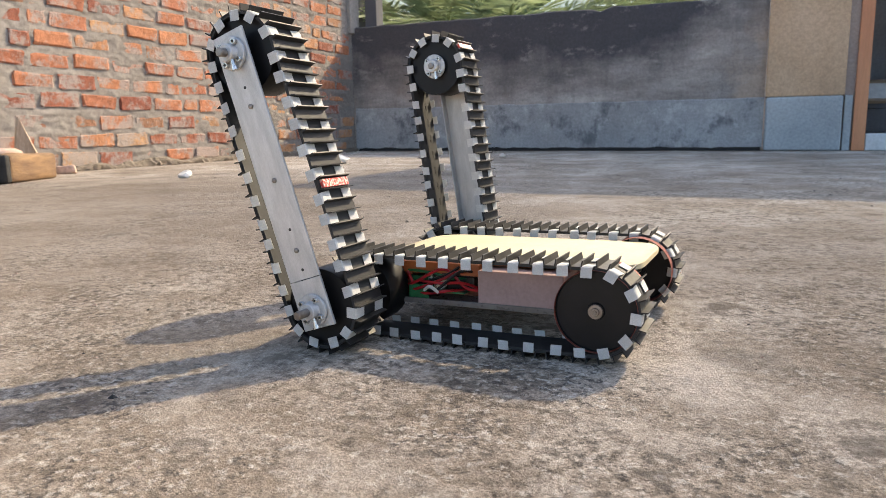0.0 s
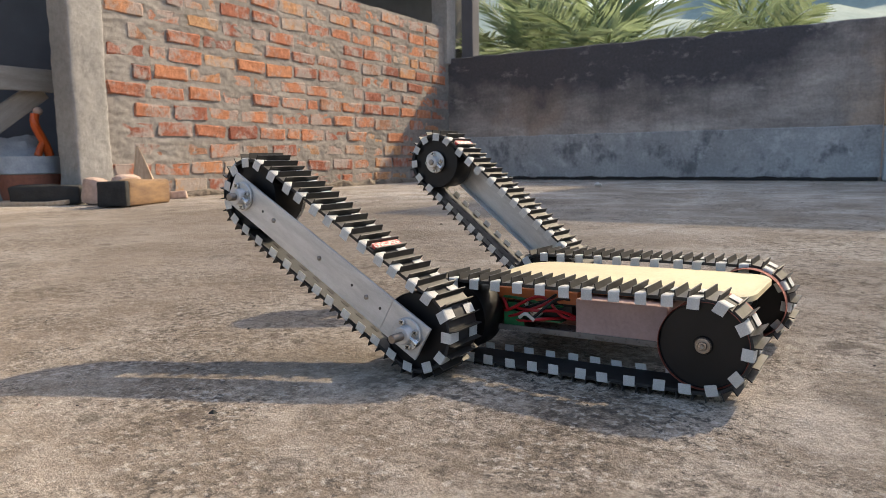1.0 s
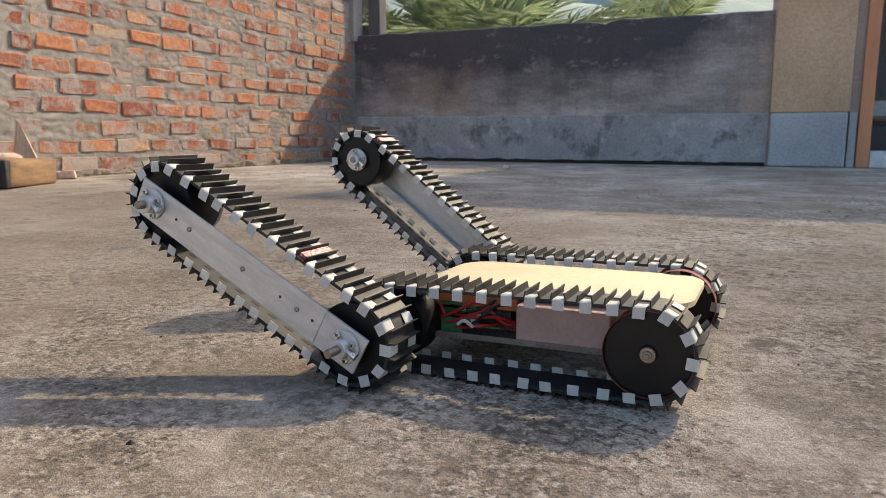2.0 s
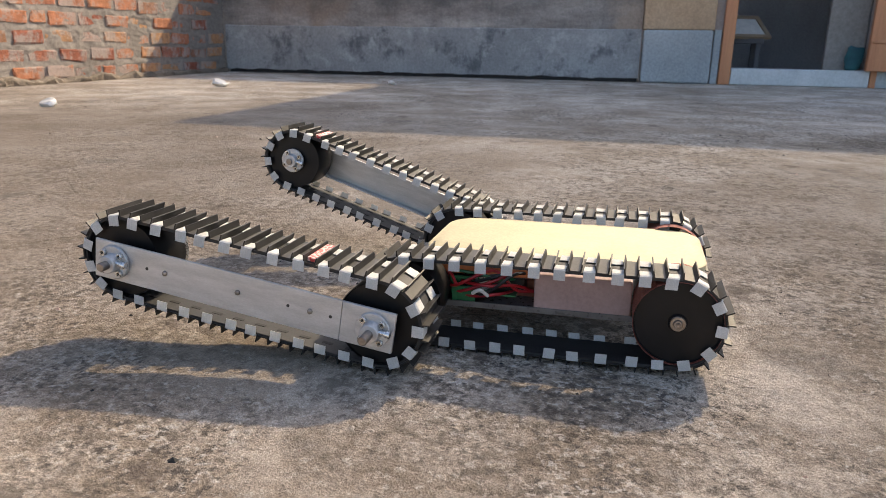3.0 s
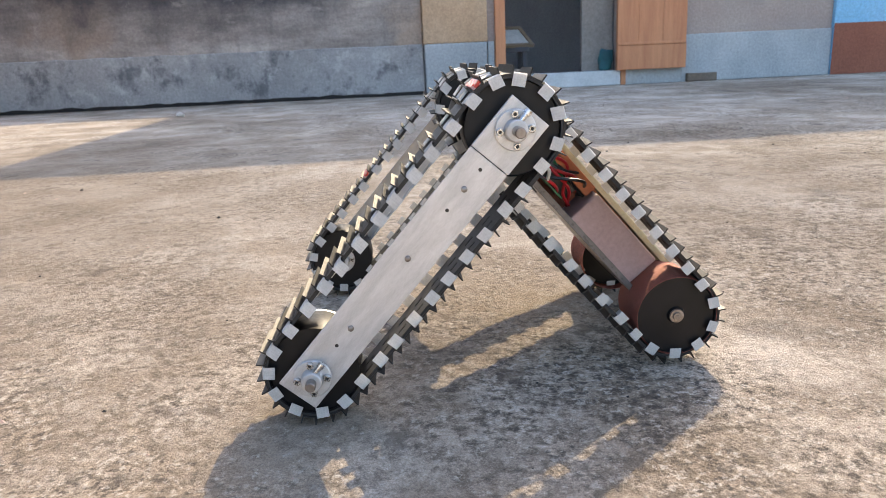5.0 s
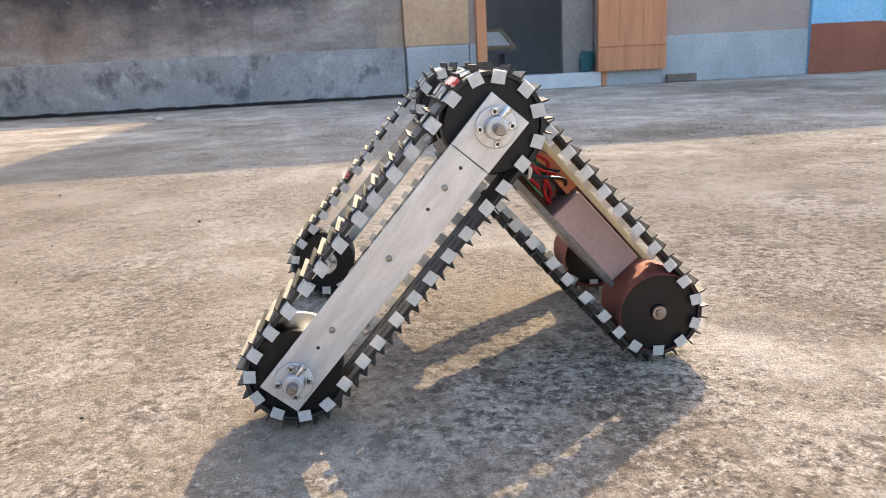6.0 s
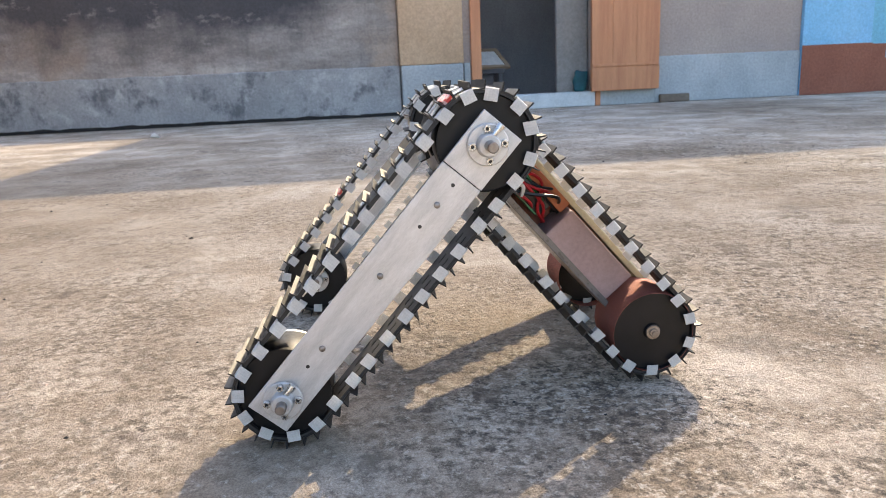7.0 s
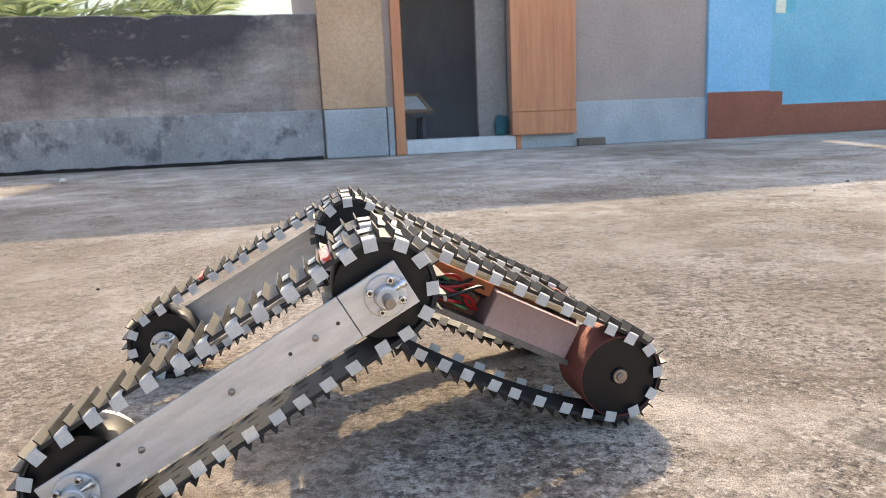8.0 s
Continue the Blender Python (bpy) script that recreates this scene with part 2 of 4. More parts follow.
M_DADO = dado_material()
M_TAN = plaster("tan_wall_paint", [(0.45, 0.31, 0.19), (0.53, 0.37, 0.23), (0.58, 0.42, 0.275)], 0.12, (0.25, 0.19, 0.13))
M_TAUPE = plaster("taupe_wall_paint", [(0.34, 0.28, 0.25), (0.39, 0.325, 0.285), (0.43, 0.36, 0.31)], 0.12, (0.2, 0.17, 0.15))
M_PALEDADO = plaster("pale_blue_dado", [(0.33, 0.365, 0.375), (0.41, 0.45, 0.46), (0.48, 0.52, 0.525)], 0.35, (0.2, 0.23, 0.25))
M_BLUE = plaster("sky_blue_paint", [(0.2, 0.46, 0.68), (0.24, 0.52, 0.74), (0.29, 0.56, 0.77)], 0.08, (0.12, 0.33, 0.5))
M_BROWN = plaster("red_brown_paint", [(0.25, 0.09, 0.055), (0.3, 0.11, 0.065), (0.33, 0.125, 0.075)], 0.2, (0.16, 0.07, 0.05))
M_MORTAR = plaster("rough_mortar", [(0.17, 0.15, 0.13), (0.24, 0.215, 0.19), (0.30, 0.275, 0.245)], 0.35, (0.14, 0.115, 0.095), 40.0)
M_DIRT = plaster("brown_dirt", [(0.13, 0.105, 0.08), (0.18, 0.145, 0.11), (0.24, 0.2, 0.155)], 0.3, (0.09, 0.075, 0.06), 50.0)
M_CONCRETE = plaster("cast_concrete", [(0.22, 0.205, 0.19), (0.3, 0.28, 0.255), (0.37, 0.35, 0.32)], 0.35, (0.2, 0.19, 0.175), 40.0)
M_BRICK = brick_material()
M_DOOR = mat("varnished_orange_wood", (0.62, 0.28, 0.13), (0.5, 0.2, 0.09), 3, 0.5, 0, 60, 0.15, 0.002, stretch=(8, 8, 0.6))
M_SILL = mat("pale_sill_paint", (0.68, 0.71, 0.71), (0.56, 0.6, 0.6), 6, 0.7, 0, 80, 0.2)
# dark tone of post, roof and stool; paints indoor shade on shed walls
M_DARK = mat("dark_wood_and_indoor_shade", (0.12, 0.12, 0.13), (0.09, 0.09, 0.1), 3, 0.85)
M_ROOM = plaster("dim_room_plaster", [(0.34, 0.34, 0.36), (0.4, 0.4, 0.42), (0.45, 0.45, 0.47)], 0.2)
M_WOOD = mat("old_timber", (0.36, 0.27, 0.18), (0.24, 0.17, 0.11), 6, 0.8, 0, 60, 0.5, 0.003, stretch=(1, 6, 6))
M_LOG = mat("brown_block_wood", (0.27, 0.16, 0.075), (0.15, 0.085, 0.045), 9, 0.8, 0, 70, 0.6, 0.004, stretch=(1, 5, 5))
M_PALEWOOD = mat("fresh_split_wood", (0.55, 0.42, 0.30), (0.4, 0.28, 0.18), 12, 0.75, 0, 60, 0.5, 0.003, stretch=(6, 6, 1))
M_BOARD = mat("weathered_grey_board", (0.38, 0.35, 0.31), (0.28, 0.25, 0.22), 5, 0.85, 0, 50, 0.5, 0.003, stretch=(1, 6, 6))
# black of charred timber and grit; also paints the shade under the dado
M_CHAR_SHADE = mat("char_and_gap_shade", (0.03, 0.028, 0.026), (0.015, 0.014, 0.013), 20, 0.85, 0, 90, 0.7, 0.003)
M_PINKSTONE = mat("pale_pink_rubble", (0.52, 0.38, 0.31), (0.4, 0.28, 0.22), 14, 0.9, 0, 70, 0.8, 0.004)
M_WHITE = mat("white_plastic", (0.75, 0.74, 0.7), (0.6, 0.59, 0.56), 20, 0.5)
M_ORANGE = mat("orange_plastic", (0.75, 0.13, 0.02), (0.6, 0.09, 0.015), 12, 0.4)
M_SACK = mat("grey_cloth", (0.5, 0.52, 0.54), (0.33, 0.35, 0.38), 9, 0.95, 0, 120, 0.4)
M_TURQUOISE = plaster("turquoise_wall_paint", [(0.17, 0.43, 0.58), (0.2, 0.49, 0.63), (0.24, 0.53, 0.66)], 0.08, (0.1, 0.32, 0.44))
M_TEAL = mat("teal_cloth", (0.04, 0.17, 0.18), (0.03, 0.1, 0.12), 9, 0.9)


def let_light_through(m, share):
    """Lets a part of the light pass through a thin leaf or strip."""
    nt = m.node_tree
    p = nt.nodes["Principled BSDF"]
    tr = nt.nodes.new("ShaderNodeBsdfTranslucent")
    nt.links.new(p.inputs["Base Color"].links[0].from_socket, tr.inputs["Color"])
    mix = nt.nodes.new("ShaderNodeMixShader")
    mix.inputs[0].default_value = share
    nt.links.new(p.outputs[0], mix.inputs[1])
    nt.links.new(tr.outputs[0], mix.inputs[2])
    nt.links.new(mix.outputs[0], nt.nodes["Material Output"].inputs["Surface"])
    return m


# leaf green, lightened and greyed to paint haze over the palms
M_LEAF = let_light_through(mat("haze_paled_palm_leaf", (0.34, 0.41, 0.23), (0.23, 0.31, 0.16), 4, 0.6, 0, 30, vary=0.25, spec=0.3), 0.45)
# haze of distance is mixed into the hill's base colour
M_HILL = mat("woods_with_haze_tint", (0.27, 0.335, 0.30), (0.2, 0.27, 0.245), 0.12, 1.0, 0, 1.5)
# robot
M_CLEAT = mat("black_plastic_strip", (0.026, 0.0235, 0.022), (0.014, 0.013, 0.012), 60, 0.58, 0, 500, 0.1, 0.0005, vary=0.35, spec=0.4)
M_BELT = mat("black_rubber_belt", (0.02, 0.0195, 0.02), (0.012, 0.012, 0.012), 60, 0.7, 0, 600, 0.2, 0.0005)
M_BELTIN = mat("grey_belt_slots", (0.006, 0.006, 0.006), (0.004, 0.004, 0.004), 60, 0.8)
M_TAPE = let_light_through(mat("white_cloth_tape", (0.76, 0.75, 0.725), (0.66, 0.65, 0.625), 120, 0.7, 0, 900, 0.3, 0.0004, vary=0.12, spec=0.25), 0.3)
M_WHEEL = mat("black_wheel_plastic", (0.008, 0.0075, 0.0085), (0.005, 0.005, 0.0055), 50, 0.45, 0, 300, 0.1, 0.0005, spec=0.25)
M_ALU = mat("scuffed_aluminium", (0.58, 0.575, 0.57), (0.46, 0.455, 0.45), 30, 0.46, 0.5, 500, 0.12, 0.0004, stretch=(1, 1, 5))
M_STEEL = mat("bright_steel", (0.66, 0.66, 0.65), (0.5, 0.5, 0.49), 60, 0.28, 0.95, 500)
M_DULL = mat("oiled_steel", (0.3, 0.28, 0.26), (0.2, 0.17, 0.15), 90, 0.4, 0.9, 500)
M_DECK = mat("cream_foam_board", (0.47, 0.405, 0.255), (0.43, 0.365, 0.225), 25, 0.75, 0, 400, 0.05, 0.0004)
M_BOX = mat("mauve_card", (0.40, 0.27, 0.25), (0.34, 0.225, 0.21), 30, 0.6, 0, 300, 0.1, 0.0005)
M_TRAY = mat("smoky_acrylic_tray", (0.16, 0.145, 0.135), (0.1, 0.09, 0.085), 30, 0.3)
M_MESH = mat("red_brown_grip_mesh", (0.36, 0.105, 0.07), (0.16, 0.045, 0.03), 700, 0.8, 0, 1100, 0.9, 0.0012)
M_RED = mat("red_wire", (0.45, 0.015, 0.022), (0.3, 0.01, 0.014), 80, 0.4)
M_GREEN = mat("green_board", (0.02, 0.17, 0.06), (0.012, 0.1, 0.035), 120, 0.4)
M_BLACK = mat("black_wire", (0.012, 0.012, 0.013), (0.008, 0.008, 0.009), 80, 0.4)
# orange of the small boards; also paints sunlight coming through the deck
M_REDWOOD_GLOW = mat("orange_board_and_deck_glow", (0.5, 0.15, 0.04), (0.36, 0.09, 0.025), 40, 0.5, 0, 300)


def checker_material():
    m = bpy.data.materials.new("red_white_print")
    m.use_nodes = True
    nt = m.node_tree
    p = nt.nodes["Principled BSDF"]
    n = noise_tex(nt, 420, 2, 0.5)
    nt.links.new(ramp(nt, n, [(0.47, (0.62, 0.05, 0.035)), (0.56, (0.75, 0.5, 0.42))]), p.inputs["Base Color"])
    p.inputs["Roughness"].default_value = 0.5
    return m


M_PRINT = checker_material()

# ---------------------------------------------------------------- mesh helpers


def mesh_of(bm, material, name, smooth=False):
    me = bpy.data.meshes.new(name)
    bmesh.ops.recalc_face_normals(bm, faces=bm.faces)
    bm.to_mesh(me)
    bm.free()
    me.materials.append(material)
    if smooth:
        for f in me.polygons:
            f.use_smooth = True
        me.set_sharp_from_angle(angle=radians(38))
    return me


def part(name, bm, material, parent=None, label="", m=None, smooth=False):
    """Links a bmesh (or a mesh already made) as one object under a thing or a part."""
    me = bm if isinstance(bm, bpy.types.Mesh) else mesh_of(bm, material, name, smooth)
    ob = new(name, me)
    ob.parent = parent
    if m is not None:
        ob.matrix_basis = m
    if label:
        ob["label"] = label
    return ob


def box(x0, x1, y0, y1, z0, z1, bev=0.0, bm=None):
    bm = bm or bmesh.new()
    r = bmesh.ops.create_cube(bm, size=1.0, matrix=Matrix.Translation(((x0 + x1) / 2, (y0 + y1) / 2, (z0 + z1) / 2)) @ Matrix.Diagonal((x1 - x0, y1 - y0, z1 - z0, 1)))
    if bev:
        es = list({e for v in r["verts"] for e in v.link_edges})
        bmesh.ops.bevel(bm, geom=es, offset=bev, segments=2, affect="EDGES", profile=0.5)
    return bm


def lathe(profile, seg=32, bm=None, m=None):
    """Turned shape round the y axis; profile: (radius, y) from one end to the other."""
    bm = bm or bmesh.new()
    m = m or Matrix.Identity(4)
    rings = []
    for r, y in profile:
        if r < 1e-6:
            rings.append([bm.verts.new(m @ Vector((0, y, 0)))])
        else:
            rings.append([bm.verts.new(m @ Vector((r * math.cos(2 * math.pi * k / seg), y, r * math.sin(2 * math.pi * k / seg)))) for k in range(seg)])
    for a, b in zip(rings, rings[1:]):
        for k in range(seg):
            j = (k + 1) % seg
            if len(a) == 1 and len(b) == 1:
                continue
            if len(a) == 1:
                bm.faces.new((a[0], b[k], b[j]))
            elif len(b) == 1:
                bm.faces.new((a[k], a[j], b[0]))
            else:
                bm.faces.new((a[k], a[j], b[j], b[k]))
    return bm


def tube(points, r, seg=8):
    """A bent wire through points, smoothed."""
    pts = [Vector(p) for p in points]
    fine = []
    n = len(pts)
    for i in range(n - 1):
        p0, p1, p2, p3 = pts[max(i - 1, 0)], pts[i], pts[i + 1], pts[min(i + 2, n - 1)]
        for k in range(6):
            t = k / 6
            fine.append(0.5 * (2 * p1 + (p2 - p0) * t + (2 * p0 - 5 * p1 + 4 * p2 - p3) * t * t + (3 * p1 - p0 - 3 * p2 + p3) * t ** 3))
    fine.append(pts[-1])
    bm = bmesh.new()
    rings = []
    up = Vector((0.3, 0.2, 1)).normalized()
    for i, c in enumerate(fine):
        d = (fine[min(i + 1, len(fine) - 1)] - fine[max(i - 1, 0)]).normalized()
        a = d.cross(up).normalized()
        b = d.cross(a)
        rings.append([bm.verts.new(c + r * (math.cos(2 * math.pi * k / seg) * a + math.sin(2 * math.pi * k / seg) * b)) for k in range(seg)])
    for p, q in zip(rings, rings[1:]):
        for k in range(seg):
            bm.faces.new((p[k], p[(k + 1) % seg], q[(k + 1) % seg], q[k]))
    bm.faces.new(rings[0])
    bm.faces.new(rings[-1][::-1])
    return bm


def roughened(bm, amount, scale, seed=0.0, cuts=0):
    if cuts:
        bmesh.ops.subdivide_edges(bm, edges=bm.edges[:], cuts=cuts, use_grid_fill=True)
    off = Vector((seed * 7.3, seed * 3.1, seed * 5.7))
    for v in bm.verts:
        v.co += amount * noise.noise_vector(v.co * scale + off)
    return bm


def thing(name, label, category, m=None, group="", kind=""):
    ob = new(name)
    ob.empty_display_size = 0.05
    if m is not None:
        ob.matrix_basis = m
    return tagged(ob, label, category, group, kind)


def structure(name, bm, material, label):
    return tagged(part(name, bm, material), label, name.split("_")[0], kind="structure")


# ---------------------------------------------------------------- the yard
YW, XW, TOP = 5.034, -2.394, 0.994   # parapet face, brick face, parapet height


def ground_height(x, y):
    """Worn concrete: slow swells everywhere, ragged millimetre relief in the middle of the yard."""
    near = max(0.0, 1.0 - max(abs(x - 0.45) - 0.85, abs(y - 0.75) - 0.6, 0.0) / 0.15)
    z = -0.0018 + 0.0016 * noise.noise((x * 2.5, y * 2.5, 0.0))
    if near > 0:
        skin = max(0.0, noise.noise((x * 9, y * 9, 3.0)) + 0.35 * noise.noise((x * 33, y * 33, 8.0)))
        worn = min(1.0, max(0.1, 0.45 + 1.3 * noise.noise((x * 5, y * 5, 6.0))))
        z += near * (worn * (0.0008 * noise.noise((x * 55, y * 55, 1.0)) + 0.0006 * noise.noise((x * 120, y * 120, 2.0))) - 0.0014 * min(1.0, 3.0 * skin))
    return min(z, 0.0006)


def ground_lines(lo, hi, fine):
    """Grid lines: fine in the middle stretch, wider to the yard's edges, then out to the horizon."""
    mid = list(np.arange(lo, hi, fine))
    out = [0.05 * k + 0.004 * k * k for k in range(1, 28)] + [8.0, 20.0, 60.0, 400.0]
    return [float(v) for v in [lo - d for d in reversed(out)] + mid + [hi + d for d in out]]


def ground_sheet():
    xs, ys = ground_lines(-0.45, 1.35, 0.0034), ground_lines(0.1, 1.4, 0.0034)
    verts = [(x, y, ground_height(x, y)) for y in ys for x in xs]
    w = len(xs)
    faces = [(k, k + 1, k + w + 1, k + w) for row in range(len(ys) - 1) for k in range(row * w, row * w + w - 1)]
    me = bpy.data.meshes.new("ground")
    me.from_pydata(verts, [], faces)
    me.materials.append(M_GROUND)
    me.polygons.foreach_set("use_smooth", [True] * len(faces))
    return tagged(new("ground", me), "weathered gritty grey-brown concrete yard floor with stains", "ground", kind="structure")


ground_sheet()


def parapet():
    """Blackened parapet with a chipped top edge and a projecting cement dado."""
    bm = bmesh.new()
    n = 60
    x0, x1 = XW, 0.71
    top = []
    for i in range(n + 1):
        x = x0 + (x1 - x0) * i / n
        dip = 0.012 * noise.noise((x * 5, 3, 1))
        if abs(x + 0.37) < 0.07:
            dip -= 0.03 * (1 - abs(x + 0.37) / 0.07)
        top.append((x, TOP + dip))
    front = [(bm.verts.new((x, YW, 0)), bm.verts.new((x, YW, 0.55)), bm.verts.new((x, YW, z - 0.008)), bm.verts.new((x, YW + 0.012, z))) for x, z in top]
    back = [(bm.verts.new((x, YW + 0.125, 0)), bm.verts.new((x, YW + 0.125, z))) for x, z in top]
    for i in range(n):
        a, b, c, d = front[i], front[i + 1], back[i], back[i + 1]
        for k in range(3):
            bm.faces.new((a[k], b[k], b[k + 1], a[k + 1]))
        bm.faces.new((a[3], b[3], d[1], c[1]))
        bm.faces.new((c[0], c[1], d[1], d[0]))
    for a, c in ((front[0], back[0]), (front[-1], back[-1])):
        bm.faces.new((*a, c[1], c[0]))
    wall = structure("wall_north", bm, M_PARAPET, "low parapet wall of black mould-stained cement render with chipped top")
    bm = bmesh.new()
    n = 70
    ring = []
    for i in range(n + 1):
        x = x0 + 0.02 + (x1 - 0.02 - x0) * i / n
        z = 0.345 + 0.006 * noise.noise((x * 7, 0, 5))
        ring.append([bm.verts.new((x, YW - d + 0.003 * noise.noise((x * 6, d * 90, zz * 9)), zz)) for d, zz in ((0.0, z), (0.008, z - 0.006), (0.012, z * 0.55), (0.016, 0.024 + 0.012 * noise.noise((x * 9, 4, 4)) + 0.009 * noise.noise((x * 31, 4, 9))), (0.0, 0.03))])
    for a, b in zip(ring, ring[1:]):
        for k in range(4):
            bm.faces.new((a[k], b[k], b[k + 1], a[k + 1]))
    part("dado", bm, M_DADO, wall, "grey cement dado along the foot", smooth=True)
    # solid black strip paints the shade below the dado's undercut edge
    part("open_joint_shade", roughened(box(x0 + 0.04, x1 - 0.01, YW - 0.012, YW - 0.002, 0.0, 0.034, 0.002), 0.003, 20, 4, 6), M_CHAR_SHADE, wall, "black strip standing for the shade in the ragged open joint at the foot")
    return wall


parapet()

# house: pilaster, door, walls, all behind one face line
HT = 2.79


def house():
    w = YW + 0.0
    t = 0.14
    bm = bmesh.new()
    for x0, x1, z0, z1 in ((1.17, 1.30, 0.0, HT), (2.14, 3.75, 0, HT), (1.30, 2.14, 1.86, HT)):
        box(x0, x1, w, w + t, z0, z1, bm=bm)
    wall = structure("wall_house", bm, M_TAUPE, "taupe painted house wall in shade with a doorway")
    p = part("pilaster", box(0.715, 1.168, w - 0.045, w + t, 0.345, HT, 0.006), M_TAN, wall, "tan painted corner pilaster")
    part("pilaster_foot", roughened(box(0.72, 1.163, w - 0.052, w + t, 0, 0.344, 0.012), 0.003, 9), M_PALEDADO, wall, "pale grey-blue cement foot")
    part("dado", roughened(box(2.60, 3.748, w - 0.018, w, 0, 0.335, 0.005), 0.003, 9, 2), M_PALEDADO, wall, "pale blue-grey cement dado")
    part("dado", roughened(box(2.16, 2.60, w - 0.016, w - 0.001, 0, 0.33, 0.005), 0.002, 9, 3), M_PALEDADO, wall)
    part("reveal_strip", box(1.172, 1.215, w - 0.03, w - 0.001, 0, 0.345, 0.003), M_PALEDADO, wall, "blue-grey painted strip beside the door post")
    part("drain_box", roughened(box(2.63, 2.86, w - 0.06, w - 0.019, 0, 0.06, 0.008), 0.005, 12, 5, 2), M_DIRT, wall, "dark dirty block at the foot of the wall")
    bm = box(0.715, 4.15, w - 0.02, w + 4.2, HT, HT + 0.10)
    structure("roof_slab", bm, M_CONCRETE, "flat concrete roof slab over the house")
    bm = bmesh.new()
    box(0.73, 0.87, w + t, w + 4.1, 0, HT, bm=bm)
    box(0.87, 4.1, w + 4.0, w + 4.1, 0, HT, bm=bm)
    structure("wall_house_side", bm, M_TAUPE, "plain house side wall")
    bm = bmesh.new()
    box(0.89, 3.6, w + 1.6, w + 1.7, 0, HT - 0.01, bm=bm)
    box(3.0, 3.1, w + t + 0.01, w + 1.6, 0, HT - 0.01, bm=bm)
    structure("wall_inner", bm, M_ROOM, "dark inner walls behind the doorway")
    # blue neighbour
    bw = structure("wall_blue", box(4.58, 9.0, w + 0.03, w + t, 0, HT), M_TURQUOISE, "turquoise blue painted wall with a narrow high opening")
    part("column", box(3.752, 4.32, w - 0.03, w + t, 0, HT, 0.004), M_BLUE, bw, "sky-blue painted corner column")
    part("jamb", box(4.3205, 4.40, w + 0.03, w + t, 0, HT), M_TURQUOISE, bw)
    part("breast", box(4.4005, 4.5795, w + 0.03, w + t, 0, 0.98), M_TURQUOISE, bw)
    part("lintel", box(4.4005, 4.5795, w + 0.03, w + t, 2.3, HT), M_TURQUOISE, bw)
    part("plinth", box(3.751, 4.325, w - 0.036, w - 0.0305, 0, 0.367, 0.002), M_BROWN, bw, "red-brown painted plinth")
    part("plinth", box(4.325, 4.49, w + 0.022, w + 0.0295, 0, 0.36, 0.002), M_BROWN, bw)
    part("plinth", box(4.49, 9.0, w + 0.024, w + 0.0295, 0, 0.25, 0.002), M_BROWN, bw)


house()


def doorway():
    w = YW
    d = tagged(part("door_1", box(1.225, 1.298, w - 0.035, w + 0.10, 0, 1.92, 0.004), M_DOOR), "orange varnished wooden door frame with an open leaf", "door", kind="structure")
    part("door_post", box(2.142, 2.18, w - 0.03, w + 0.1, 0, 1.92, 0.004), M_DOOR, d)
    part("lintel", box(1.30, 2.14, w - 0.03, w + 0.1, 1.79, 1.858, 0.004), M_DOOR, d)
    part("sill", roughened(box(1.30, 2.14, w - 0.03, w + 0.12, 0, 0.105, 0.006), 0.002, 8), M_SILL, d, "pale painted raised door sill")
    leaf = part("leaf", box(-0.255, 0.255, -0.018, 0.018, 0, 1.72, 0.004), M_DOOR, d, "orange varnished door leaf swung open", pose(2.352, w - 0.055, 0.105, 0, 0, 0))
    part("bottom_rail", box(-0.25, 0.25, -0.03, -0.0185, 0.17, 0.19, 0.003), M_DOOR, leaf)
    part("lower_panel", box(-0.255, 0.255, -0.026, -0.0185, 0.0, 0.168, 0.003), M_DOOR, leaf)
    for x in (-0.10, 0.08):
        part("groove_strip", box(x, x + 0.006, -0.0215, -0.0185, 0.2, 1.70), M_DOOR, leaf)
    part("inner_jamb", box(1.90, 2.135, w + 0.145, w + 0.19, 0.1, 1.8, 0.004), M_CONCRETE, d, "grey inner door edge")
    c = thing("curtain_bundle", "teal cloth bundle hanging inside the doorway", "cloth", pose(2.06, w + 0.10, 0.107))
    part("cloth", roughened(box(-0.055, 0.055, -0.03, 0.03, 0, 0.15, 0.028), 0.025, 16, 4, 3), M_TEAL, c, smooth=True)
    s = thing("framed_tray", "white tray with a brown rim inside the dark room", "tray", pose(1.42, w + 0.5, 0.375, 35, 0, 20))
    part("tray", box(-0.14, 0.14, -0.1, 0.1, 0, 0.008, 0.003), M_WHITE, s)
    bm = bmesh.new()
    for x0, x1, y0, y1 in ((-0.17, -0.14, -0.13, 0.13), (0.14, 0.17, -0.13, 0.13), (-0.14, 0.14, 0.1, 0.13), (-0.14, 0.14, -0.13, -0.1)):
        box(x0, x1, y0, y1, -0.005, 0.016, bm=bm)
    part("rim", bm, M_WOOD, s)
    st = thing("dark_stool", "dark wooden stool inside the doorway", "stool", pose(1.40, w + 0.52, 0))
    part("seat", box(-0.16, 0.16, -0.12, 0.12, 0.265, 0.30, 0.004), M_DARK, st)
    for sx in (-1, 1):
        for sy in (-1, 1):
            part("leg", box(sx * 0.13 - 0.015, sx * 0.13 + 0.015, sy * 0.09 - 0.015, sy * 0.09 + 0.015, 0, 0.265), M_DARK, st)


doorway()

# brick wall: mortar core, then each brick
BY0, BY1 = 1.90, YW
BRICKS = []


